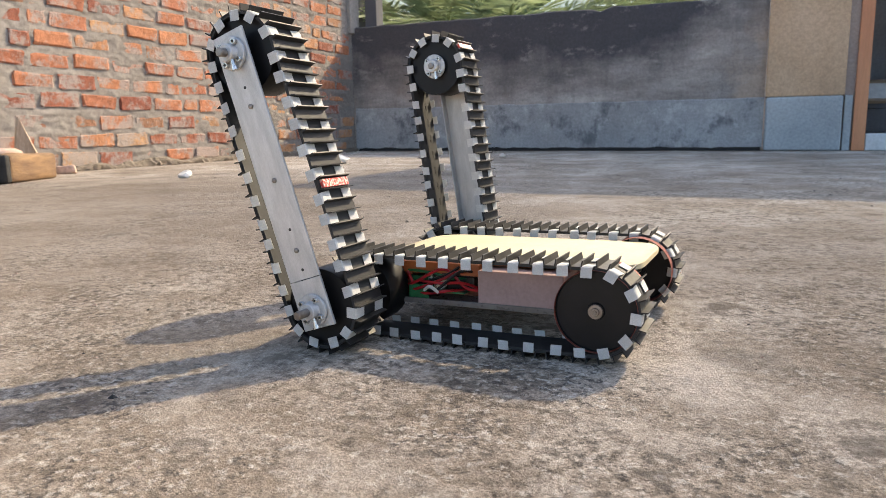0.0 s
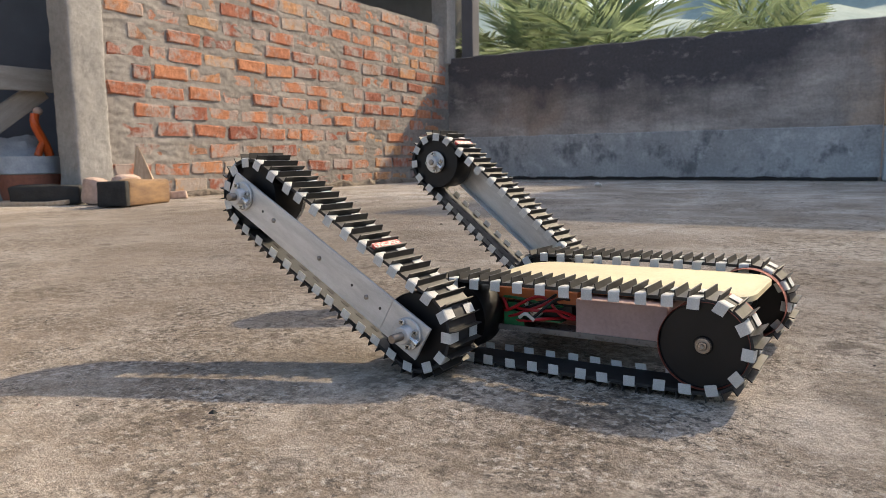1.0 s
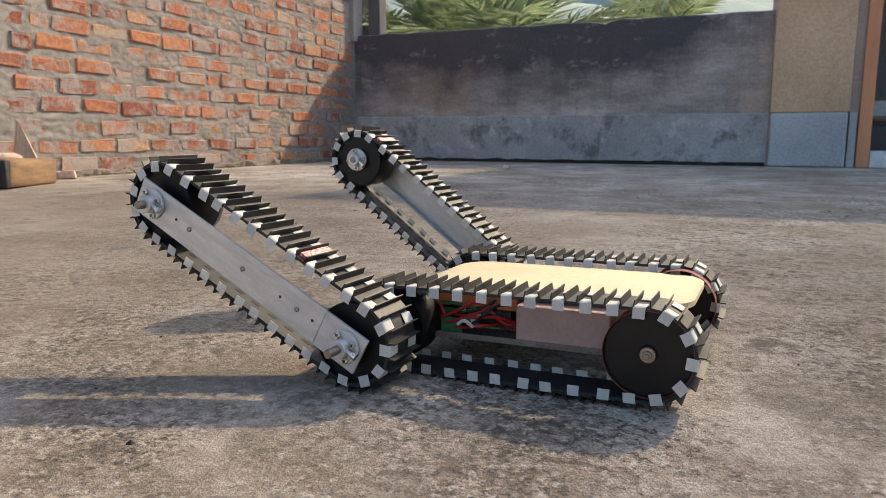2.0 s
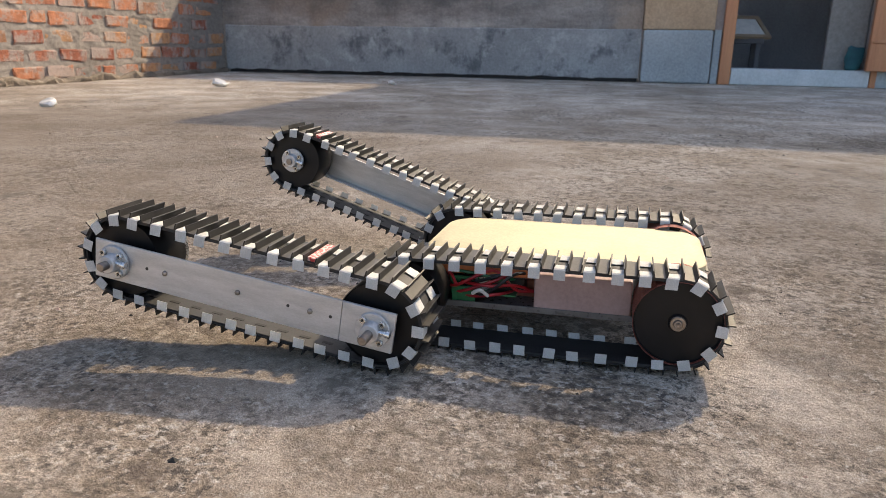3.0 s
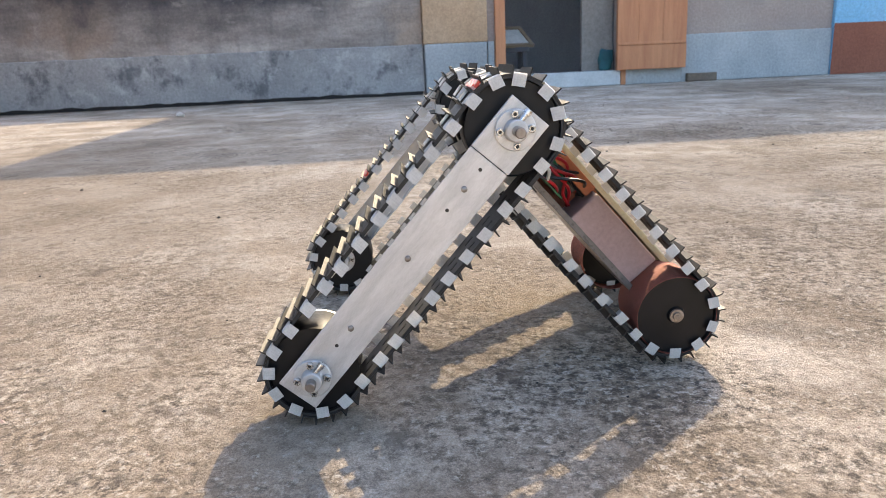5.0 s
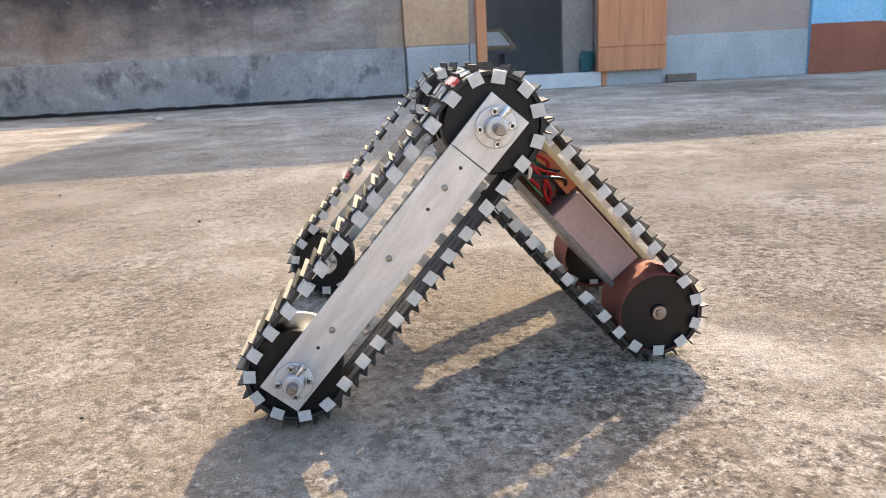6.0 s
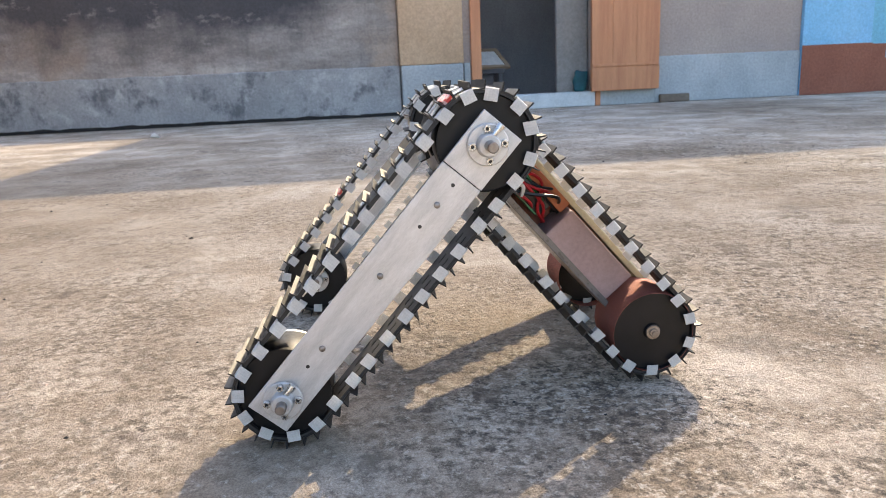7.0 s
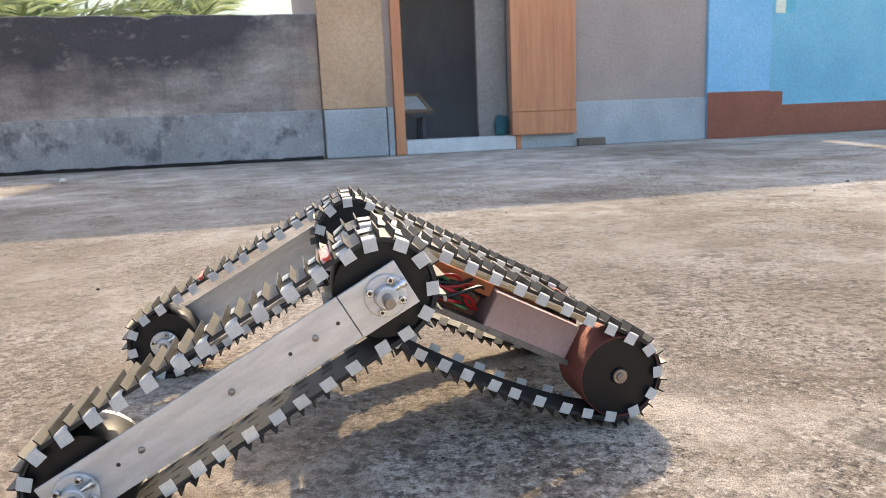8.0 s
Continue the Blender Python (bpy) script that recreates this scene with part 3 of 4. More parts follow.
def brick_wall():
    bm = bmesh.new()
    n = 280

    def lump(y, z):
        joint = (z - 0.052) / 0.0945 % 1.0 - 0.5
        ledge = 0.008 * max(0.0, noise.noise((y * 7, z * 5, 8)) + 0.15) * math.exp(-((joint + 0.12) / 0.2) ** 2)
        return 0.0045 * noise.noise((y * 9, z * 14, 1)) + 0.0034 * noise.noise((y * 24, z * 44, 4)) - 0.0008 + ledge

    tops = [(BY0 + (BY1 - BY0) * i / n) for i in range(n + 1)]
    rows = []
    for y in tops:
        z = 1.24 + 0.008 * noise.noise((y * 4, 1, 2))
        rows.append([bm.verts.new((XW + lump(y, zz), y, zz)) for zz in np.linspace(0, z, 170)] + [bm.verts.new((XW - 0.22, y, z)), bm.verts.new((XW - 0.22, y, 0))])
    for a, b in zip(rows, rows[1:]):
        for k in range(len(a) - 1):
            bm.faces.new((a[k], b[k], b[k + 1], a[k + 1]))
    bm.faces.new(rows[0])
    bm.faces.new(rows[-1][::-1])
    wall = structure("wall_west", bm, M_MORTAR, "unplastered orange brick wall with thick grey mortar")
    return wall


WEST = brick_wall()

bm = box(XW - 0.13, XW + 0.022, 1.735, 1.905, 0, 2.3, 0.008)
bmesh.ops.subdivide_edges(bm, edges=[e for e in bm.edges if e.calc_length() > 1], cuts=110, use_grid_fill=True)
bmesh.ops.subdivide_edges(bm, edges=[e for e in bm.edges if e.calc_length() > 0.1], cuts=9, use_grid_fill=True)
bm = roughened(roughened(bm, 0.008, 4, 1.5), 0.0035, 28, 2.5)
smooth_faces = structure("pillar_concrete", bm, M_CONCRETE, "rough cast concrete pillar at the end of the brick wall").data.polygons
for f in smooth_faces:
    f.use_smooth = True
bm = roughened(box(XW - 0.12, XW + 0.03, YW - 0.06, YW + 0.08, TOP - 0.05, 2.2, 0.006), 0.004, 6, 2.5, 5)
structure("pillar_corner", bm, M_CONCRETE, "grey concrete post on the wall corner")
bm = box(XW - 0.03, XW + 0.035, 1.9, YW - 0.02, -0.012, 0.03, 0.012)
bmesh.ops.subdivide_edges(bm, edges=[e for e in bm.edges if e.calc_length() > 1], cuts=120, use_grid_fill=True)
bmesh.ops.subdivide_edges(bm, edges=[e for e in bm.edges if e.calc_length() > 0.028], cuts=3, use_grid_fill=True)
bm = roughened(roughened(bm, 0.022, 9, 6), 0.01, 40, 3)
structure("footing_rubble", bm, M_DIRT, "ragged mortar and dirt along the foot of the brick wall")
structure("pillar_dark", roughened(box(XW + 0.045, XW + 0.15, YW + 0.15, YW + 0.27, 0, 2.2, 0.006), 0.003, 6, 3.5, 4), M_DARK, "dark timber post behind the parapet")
# the shed's two inner walls carry its gloom in their colour
structure("wall_shed", box(XW - 1.6, XW - 1.5, -3.0, 8.0, 0, 2.4), M_DARK, "back wall of the shed, indoor shade put into its dark colour")
structure("wall_shed_side", box(XW - 1.5, XW - 0.25, 3.0, 3.1, 0, 2.3), M_DARK, "partition inside the shed, indoor shade put into its dark colour")
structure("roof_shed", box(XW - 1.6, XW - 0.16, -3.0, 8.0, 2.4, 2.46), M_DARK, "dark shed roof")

# ---------------------------------------------------------------- distance
bm = bmesh.new()
rows = []
for i in range(61):
    a = radians(20 + 140 * i / 60)
    col = []
    for k in range(8):
        r = 55 + 9 * k
        h = 40 * (k / 7) ** 0.8 * (0.75 + 0.4 * noise.noise((a * 3, k * 0.3, 0))) - 2
        col.append(bm.verts.new((r * math.cos(a), r * math.sin(a), h + 1.6 * noise.noise((a * 40, k * 2.1, 7)))))
    rows.append(col)
for a, b in zip(rows, rows[1:]):
    for k in range(7):
        bm.faces.new((a[k], b[k], b[k + 1], a[k + 1]))
tagged(part("backdrop", bm, M_HILL, smooth=True), "pale green wooded hillside far away, haze painted into its colour", "hill", kind="structure")


def palm_frond(seed):
    """One feathered frond: a bent rib with narrow leaflets on both sides."""
    rnd = random.Random(seed)
    bm = bmesh.new()
    L, n = 1.5, 34
    prev = None
    for i in range(n):
        s = i / (n - 1)
        c = Vector((L * s, 0, 0.55 * s - 0.95 * s * s))
        w = 0.03 * (1 - 0.85 * s)
        row = [bm.verts.new(c + Vector((0, k * w, 0))) for k in (-1, 1)] + [bm.verts.new(c + Vector((0, 0, -w)))]
        if prev:
            for k in range(3):
                bm.faces.new((prev[k], prev[(k + 1) % 3], row[(k + 1) % 3], row[k]))
        prev = row
        if i > 2:
            for side in (-1, 1):
                ln = 0.52 * math.sin(math.pi * min(1, 0.15 + 0.85 * s)) ** 0.6 * rnd.uniform(0.8, 1.1) + 0.05
                d = Vector((0.75, side * rnd.uniform(0.7, 1.0), rnd.uniform(-0.55, 0.05))).normalized()
                tip = c + ln * d + Vector((0, 0, -0.25 * ln * ln))
                midp = c + 0.5 * ln * d
                bm.faces.new([bm.verts.new(v) for v in (c, midp + Vector((-0.026, 0, 0.004)), tip, midp + Vector((0.026, 0, -0.004)))])
    me = bpy.data.meshes.new("frond")
    bm.to_mesh(me)
    bm.free()
    me.materials.append(M_LEAF)
    return me


def palm(x, y, h, seed, n=16):
    rnd = random.Random(seed)
    tree = thing("palm_tree", "green coconut palm with feathered fronds behind the parapet", "tree", pose(x, y, 0), group="palms behind the parapet")
    bm = lathe([(0.0, 0), (0.13, 0), (0.1, h * 0.5), (0.085, h), (0, h)], 12)
    bmesh.ops.rotate(bm, verts=bm.verts, cent=(0, 0, 0), matrix=Matrix.Rotation(radians(90), 3, "X"))
    part("trunk", bm, M_WOOD, tree, smooth=True)
    crown = part("crown", box(-0.08, 0.08, -0.08, 0.08, h - 0.1, h + 0.12, 0.03), M_LEAF, tree)
    kinds = [palm_frond(seed * 10 + k) for k in range(4)]
    for i in range(n):
        part("frond", kinds[i % 4], None, crown, m=pose(0, 0, h, 0, 0, 360 * i * 0.618 % 360) @ pose(0, 0, 0, rnd.uniform(-15, 15), rnd.uniform(-88, 8), 0))


palm(-1.80, 7.4, 0.80, 3, 22)
palm(-0.75, 10.4, 1.1, 5, 16)
palm(-3.2, 8.6, 1.05, 7, 20)

# ---------------------------------------------------------------- clutter by the brick wall and in the shed


def log(name, x, y, L, w, h, rz, material, label, seed, z=0.0, bev=0.012, rx=0):
    o = thing(name, label, "stone" if "stone" in label else "timber", pose(x, y, z, rx, 0, rz), group={"rubble_stone": "broken stones by the wall", "pale_lath": "laths on the floor"}.get(name, ""))
    part("body", roughened(box(-L / 2, L / 2, -w / 2, w / 2, 0, h, bev), 0.012, 11, seed, 3), material, o, smooth=True)
    return o


block = log("timber_block", -2.013, 1.766, 0.34, 0.125, 0.105, 116, M_LOG, "sawn old timber block with a charred end by the brick wall", 1)
part("charred_end", roughened(box(-0.20, -0.168, -0.062, 0.062, 0.001, 0.106, 0.008), 0.006, 14, 2, 2), M_CHAR_SHADE, block, "charred black end grain", smooth=True)
log("charred_beam", -2.42, 1.62, 0.30, 0.11, 0.085, 36, M_CHAR_SHADE, "charred black beam on the floor", 3)
log("rubble_stone", -2.20, 1.70, 0.10, 0.10, 0.115, 20, M_PINKSTONE, "pale pink broken stone between the timbers", 4, 0, 0.03)
log("rubble_stone", -2.13, 1.80, 0.13, 0.08, 0.125, 100, M_PINKSTONE, "pale pink broken stone behind the timber block", 5, 0, 0.03)
o = thing("wood_splinter", "upright pointed wood offcut against the brick wall", "timber", pose(-2.24, 1.98, 0.0, 8, 0, 30))
bm = bmesh.new()
vs = [bm.verts.new(c) for c in ((-0.07, -0.02, 0), (0.08, -0.02, 0), (0.06, 0.04, 0), (-0.06, 0.04, 0), (-0.02, 0.02, 0.255), (-0.035, 0.03, 0.255))]
for f in ((0, 1, 4), (1, 2, 4), (2, 3, 5, 4), (3, 0, 5), (0, 4, 5), (3, 2, 1, 0)):
    bm.faces.new([vs[k] for k in f])
part("body", bm, M_PALEWOOD, o)
log("wood_chip", -2.25, 2.17, 0.08, 0.05, 0.04, 40, M_PINKSTONE, "small pale chip of stone", 6, 0, 0.008)
log("pale_lath", -2.46, 1.52, 0.40, 0.04, 0.018, 32, M_PALEWOOD, "pale thin lath on the floor", 7, 0.0, 0.004)
log("pale_lath", -2.62, 1.58, 0.36, 0.035, 0.016, 40, M_PALEWOOD, "pale thin lath on the floor", 9, 0.0, 0.004)
# shed things
log("shed_plank", -2.75, 1.45, 1.3, 0.03, 0.105, 90, M_BOARD, "grey weathered board across the shed opening", 8, 0.52, 0.004)
log("shed_post", -2.74, 0.86, 0.07, 0.07, 0.52, 0, M_BOARD, "grey post under the board", 11, 0.0, 0.004)
o = thing("leaning_board", "pale grey board leaning in the shed opening", "board", pose(-2.80, 1.60, 0.36, 0, 0, 90) @ pose(0, 0, 0, 0, -36, 0))
part("body", box(-0.42, 0.30, -0.012, 0.012, -0.05, 0.05, 0.004), M_BOARD, o)
o = thing("cloth_heap", "heap of pale grey cloth in the shed", "cloth", pose(-2.98, 1.76, 0.13))
bm = bmesh.new()
bmesh.ops.create_icosphere(bm, subdivisions=4, radius=0.17, matrix=Matrix.Diagonal((1, 1.35, 1.05, 1)))
part("cloth", roughened(roughened(bm, 0.06, 7, 2), 0.02, 22, 3), M_SACK, o, smooth=True)
o = thing("orange_clamp", "orange plastic tool with a pale round head", "tool", pose(-2.76, 1.79, 0.215))
part("handle", tube([(0, -0.012, 0.20), (0, -0.016, 0.15), (0, 0.006, 0.10), (0, 0.03, 0.05), (0, 0.045, 0.0)], 0.02), M_ORANGE, o, smooth=True)
part("handle", tube([(0, 0.02, 0.07), (0, 0.0, 0.035), (0, -0.012, 0.0)], 0.017), M_ORANGE, o, smooth=True)
bm = bmesh.new()
bmesh.ops.create_icosphere(bm, subdivisions=2, radius=0.022)
part("head", bm, M_PINKSTONE, o, smooth=True, m=pose(0, 0.004, 0.212))
o = thing("clay_pot", "squat dark clay pot with a pale whitewashed rim", "pot", pose(-2.76, 1.735, 0))
up = Matrix.Rotation(radians(90), 4, "X")
part("pot", lathe([(0, 0), (0.12, 0), (0.135, 0.06), (0.13, 0.13), (0.118, 0.13), (0.112, 0.03), (0, 0.02)], 28, m=up), M_BROWN, o, smooth=True)
part("rim", lathe([(0.131, 0.13), (0.138, 0.135), (0.136, 0.213), (0.128, 0.213), (0.124, 0.135)], 28, m=up), M_SACK, o, smooth=True)

for x, y, s, k in ((-1.49, 3.355, 0.036, 1), (-1.45, 2.08, 0.03, 2), (-0.72, 3.95, 0.02, 3)):
    o = thing("crumpled_paper", "small crumpled white paper scrap on the floor", "litter", pose(x, y, 0), group="paper scraps on the floor")
    bm = bmesh.new()
    bmesh.ops.create_icosphere(bm, subdivisions=2, radius=s, matrix=Matrix.Translation((0, 0, s * 0.35)) @ Matrix.Diagonal((1.2, 0.9, 0.6, 1)))
    part("scrap", roughened(bm, s * 0.6, 26, k), M_WHITE, o)



def gravel():
    """Loose grains and chips strewn over the floor."""
    rnd = random.Random(21)
    for name, material, n, lo, hi, label in (("pale_gravel", M_PINKSTONE, 420, 0.0007, 0.0022, "pale sand grains and chips strewn on the concrete"), ("dark_gravel", M_CHAR_SHADE, 260, 0.0008, 0.0022, "dark grit strewn on the concrete")):
        vs, fs = [], []
        for _ in range(n):
            x, y = rnd.uniform(-0.6, 1.6), rnd.uniform(0.02, 1.0) ** 1.0 * 1.6
            r = rnd.uniform(lo, hi) * (1.0 if rnd.random() < 0.93 else 1.9)
            if rnd.random() < 0.28:
                x, y, r = rnd.uniform(-2.0, 2.6), rnd.uniform(1.2, 4.8), r * 2.2
            k = len(vs)
            a0 = rnd.uniform(0, 6)
            z0 = ground_height(x, y) - 0.0003
            for q in range(5):
                a = a0 + q * 1.2566
                vs.append((x + r * math.cos(a) * rnd.uniform(0.7, 1.2), y + r * math.sin(a) * rnd.uniform(0.7, 1.2), z0))
            vs.append((x + r * 0.2, y, z0 + r * rnd.uniform(0.5, 0.9)))
            fs += [(k + q, k + (q + 1) % 5, k + 5) for q in range(5)]
        me = bpy.data.meshes.new(name)
        me.from_pydata(vs, [], fs)
        me.materials.append(material)
        tagged(new(name, me), label, "gravel", kind="stuff")


gravel()

# ---------------------------------------------------------------- robot
RW, LB, LF = 0.0394, 0.2158, 0.2185
HALF = 0.1125
BR, TH = 0.0324, 0.0018      # belt inner radius and thickness
BWID = 0.041                 # flipper belt width
MWID = 0.0365                # main belt width
NF, NM = 33, 31              # cleats on a flipper belt and on a main belt
RIDERS = []                  # cleats and tabs that ride round with a flipper belt
SLACK = 0.0022               # how far a main belt hangs below its wheels
HANGERS = []                 # links, cleats and tabs of the hanging lower run of a main belt


def loop_at(s, L, r):
    """Point, outward normal and heading at the share s of a belt round two wheels L apart."""
    per = 2 * L + 2 * math.pi * r
    d = (s % 1.0) * per
    if d < L:
        return Vector((d, 0, r)), 0.0
    d -= L
    if d < math.pi * r:
        a = d / r
        return Vector((L + r * math.sin(a), 0, r * math.cos(a))), a
    d -= math.pi * r
    if d < L:
        return Vector((L - d, 0, -r)), math.pi
    d -= L
    a = math.pi + d / r
    return Vector((r * math.sin(a), 0, r * math.cos(a))), a


def belt_mesh(L, bw, slack=False):
    """The belt as one band; a slack one lacks its lower run, which is made of links."""
    bm = bmesh.new()
    rings, heads = [], []
    n = 192
    for i in range(n):
        p, a = loop_at(i / n, L, BR)
        nrm = Vector((math.sin(a), 0, math.cos(a)))
        if slack:
            p.z -= SLACK * max(0.0, -math.cos(a))
        h = bw / 2
        heads.append(a)
        rings.append([bm.verts.new(p + Vector((0, -h, 0))), bm.verts.new(p + Vector((0, h, 0))), bm.verts.new(p + nrm * TH + Vector((0, h, 0))), bm.verts.new(p + nrm * TH + Vector((0, -h, 0)))])
    for i in range(n):
        if slack and heads[i] == math.pi and heads[(i + 1) % n] == math.pi:
            continue
        a, b = rings[i], rings[(i + 1) % n]
        for k in range(4):
            bm.faces.new((a[k], a[(k + 1) % 4], b[(k + 1) % 4], b[k]))
    bmesh.ops.delete(bm, geom=[v for v in bm.verts if not v.link_faces], context="VERTS")
    return mesh_of(bm, M_BELT, "belt", True)


def cleat_mesh(bw):
    """A U-shaped strip across the belt with two flared fins."""
    bm = bmesh.new()
    h = bw / 2 + 0.0008
    prof = [(-0.0058, 0.0060), (-0.0047, 0.0), (0.0047, 0.0), (0.0058, 0.0060), (0.0049, 0.0062), (0.0038, 0.0010), (-0.0038, 0.0010), (-0.0049, 0.0062)]
    a = [bm.verts.new((x, -h, z)) for x, z in prof]
    b = [bm.verts.new((x, h, z)) for x, z in prof]
    for k in range(8):
        j = (k + 1) % 8
        bm.faces.new((a[k], a[j], b[j], b[k]))
    for v in (a, b):
        for q in ((0, 1, 6, 7), (1, 2, 5, 6), (2, 3, 4, 5)):
            bm.faces.new([v[k] for k in q])
    return mesh_of(bm, M_CLEAT, "cleat")


def tape_mesh(side, k, bw):
    """A strip of tape folded over one edge of the belt, slightly crooked."""
    rnd = random.Random(side * 50 + k)
    bm = bmesh.new()
    e = bw / 2 + 0.0011
    t = 0.0004
    w0, w1 = 0.0044, 0.0045
    sk = rnd.uniform(-0.0007, 0.0007)
    path = [(e - 0.0122 - rnd.uniform(0, 0.0014), 0.0008), (e - 0.001, 0.0014), (e, 0.0006), (e, -0.0064 - rnd.uniform(0, 0.0014))]
    o = []
    for i, (y, z) in enumerate(path):
        dy, dz = ((0, t), (0, t), (t, t), (t, 0))[i]
        w = w0 + (w1 - w0) * i / 3
        sh = sk * i
        o.append([bm.verts.new((sh - w, side * y, z)), bm.verts.new((sh + w, side * y, z)), bm.verts.new((sh + w, side * (y + dy), z + dz)), bm.verts.new((sh - w, side * (y + dy), z + dz))])
    for a, b in zip(o, o[1:]):
        for q in range(4):
            bm.faces.new((a[q], a[(q + 1) % 4], b[(q + 1) % 4], b[q]))
    bm.faces.new(o[0])
    bm.faces.new(o[-1][::-1])
    return mesh_of(bm, M_TAPE, "tape_tab")


ME_CLEAT = {bw: cleat_mesh(bw) for bw in (BWID, MWID)}
ME_TAPE = {(s, k, bw): tape_mesh(s, k, bw) for s in (-1, 1) for k in range(4) for bw in (BWID, MWID)}


def slot_row(L, slack=False):
    """Dark punched slots along the inner face of a belt, as one row."""
    bm = bmesh.new()
    n = 33
    for i in range(n):
        p, a = loop_at((i + 0.6) / n, L, BR)
        if a != 0.0 and (slack or a != math.pi):
            continue
        for y in (-0.007, 0.007):
            m = Matrix.Translation(p + Vector((0, y, 0))) @ Matrix.Rotation(a, 4, "Y")
            bmesh.ops.create_cube(bm, size=1.0, matrix=m @ Matrix.Diagonal((0.0085, 0.0034, 0.0006, 1)))
    return bm


def on_belt(at, L, y, sag=None):
    """Pose on the outside of a belt at the share at of its length; sag: the depth of a slack lower run at its middle."""
    p, a = loop_at(at, L, BR + TH)
    if sag is not None:
        p.z -= SLACK * max(0.0, -math.cos(a))
        if a == math.pi:
            u = min(max(p.x / L, 0.02), 0.98)
            p.z -= sag * (4 * u * (1 - u)) ** 0.75
            a += math.atan(sag * 0.75 * (4 * u * (1 - u)) ** -0.25 * 4 * (1 - 2 * u) / L)
    return Matrix.Translation(p + Vector((0, y, 0))) @ Matrix.Rotation(a, 4, "Y")


def run_belt(parent, L, y, phase, seed, red=None, bw=BWID, count=NM, side=0):
    """Belt with its cleats and tape tabs, all under parent, centred at the lateral place y; side 0: a slack main belt."""
    rnd = random.Random(seed)
    slack = side == 0
    part("belt", belt_mesh(L, bw, slack), None, parent, m=pose(0, y, 0))
    part("punched_strip", slot_row(L, slack), M_BELTIN, parent, "strip of dark punched slots inside the belt", pose(0, y, 0))["kind"] = "stuff"
    r = BR + TH
    per = 2 * L + 2 * math.pi * r

    def ride(name, mesh, at, own, material=None, label=""):
        ob = part(name, mesh, material, parent, label, m=on_belt(at, L, y, 0.0 if slack else None) @ own)
        if not slack:
            RIDERS.append((ob, side, at, L, y, own))
        elif loop_at(at, L, r)[1] == math.pi:
            HANGERS.append((ob, at, L, y, own))

    if slack:
        link = mesh_of(box(-L / 46, L / 46, -bw / 2, bw / 2, -TH, 0), M_BELT, "belt_link")
        for k in range(24):
            ride("belt_link", link, (L + math.pi * r + L * (k + 0.5) / 24) / per, pose(0, 0, 0))
    for i in range(count):
        at = (i + phase) / count
        ride("cleat", ME_CLEAT[bw], at, pose(0, rnd.uniform(-0.0006, 0.0006), 0, 0, 0, rnd.uniform(-1.2, 1.2)))
        for edge in (-1, 1):
            ride("tape_tab", ME_TAPE[edge, rnd.randrange(4), bw], at + 0.5 / count, pose(rnd.uniform(-0.0008, 0.0008), 0, 0, 0, 0, rnd.uniform(-3, 3)))
        if i == red:
            ride("printed_patch", box(-0.0036, 0.0036, -BWID / 2 + 0.002, BWID / 2 - 0.003, 0.0011, 0.0044, 0.0004), at, pose(0, 0, 0), M_PRINT, "red and white printed tape patch")


def wheel(parent, x, y0, y1, face, metal=False, mesh_wrap=False):
    """A belt wheel from y0 to y1; face: +1 or -1, the side with the dished disc."""
    r = BR - 0.0001
    w = part("wheel", lathe([(0, y0), (r * 0.2, y0), (r * 0.22, y0 + 0.002), (r * 0.98, y0 + 0.002), (r * 0.99, y0), (r, y0 + 0.0006), (r, y1 - 0.0006), (r * 0.99, y1), (r * 0.98, y1 - 0.002), (r * 0.22, y1 - 0.002), (r * 0.2, y1), (0, y1)], 48), M_WHEEL, parent, "black plastic belt wheel", pose(x, 0, 0), True)
    yf = y1 if face > 0 else y0
    part("hub_bolt", lathe([(0, 0.0026), (0.0014, 0.0030), (0.0017, 0.0024), (0.0030, 0.0024), (0.0034, 0.0018), (0.0034, 0.0010), (0.0056, 0.0010), (0.0060, 0.0004), (0.0060, -0.002), (0, -0.002)], 20, m=Matrix.Translation((0, yf, 0)) @ (Matrix.Identity(4) if face > 0 else Matrix.Rotation(math.pi, 4, "X"))), M_DULL, w, "steel axle bolt and washer", smooth=True)
    if mesh_wrap:
        inn = y0 - 0.014 if face > 0 else y1 + 0.014
        lo, hi = min(inn, y0 - 0.0) if face > 0 else y0 - 0.0015, (y1 + 0.0015) if face > 0 else inn
        ys = np.linspace(lo, hi, 22)
        bm = lathe([(r + 0.0002, lo)] + [(r + 0.0005, float(q)) for q in ys] + [(r + 0.0002, hi)], 150)
        for v in bm.verts:
            a = math.atan2(v.co.z, v.co.x)
            v.co += Vector((v.co.x, 0, v.co.z)).normalized() * 0.0006 * (0.5 + 0.5 * math.sin(a * 75 + v.co.y * 3200)) * (0.6 + 0.4 * noise.noise(v.co * 300))
        part("grip_mesh", bm, M_MESH, w, "red-brown woven grip mesh round the wheel", smooth=True)
    if metal:
        lo, hi = (y0 - 0.004, y0 - 0.0002) if face > 0 else (y1 + 0.0002, y1 + 0.004)
        part("metal_band", lathe([(r * 0.55, lo), (r * 0.99, lo), (r * 0.99, hi), (r * 0.55, hi)], 40), M_STEEL, w, "bright metal band", smooth=True)
    return w


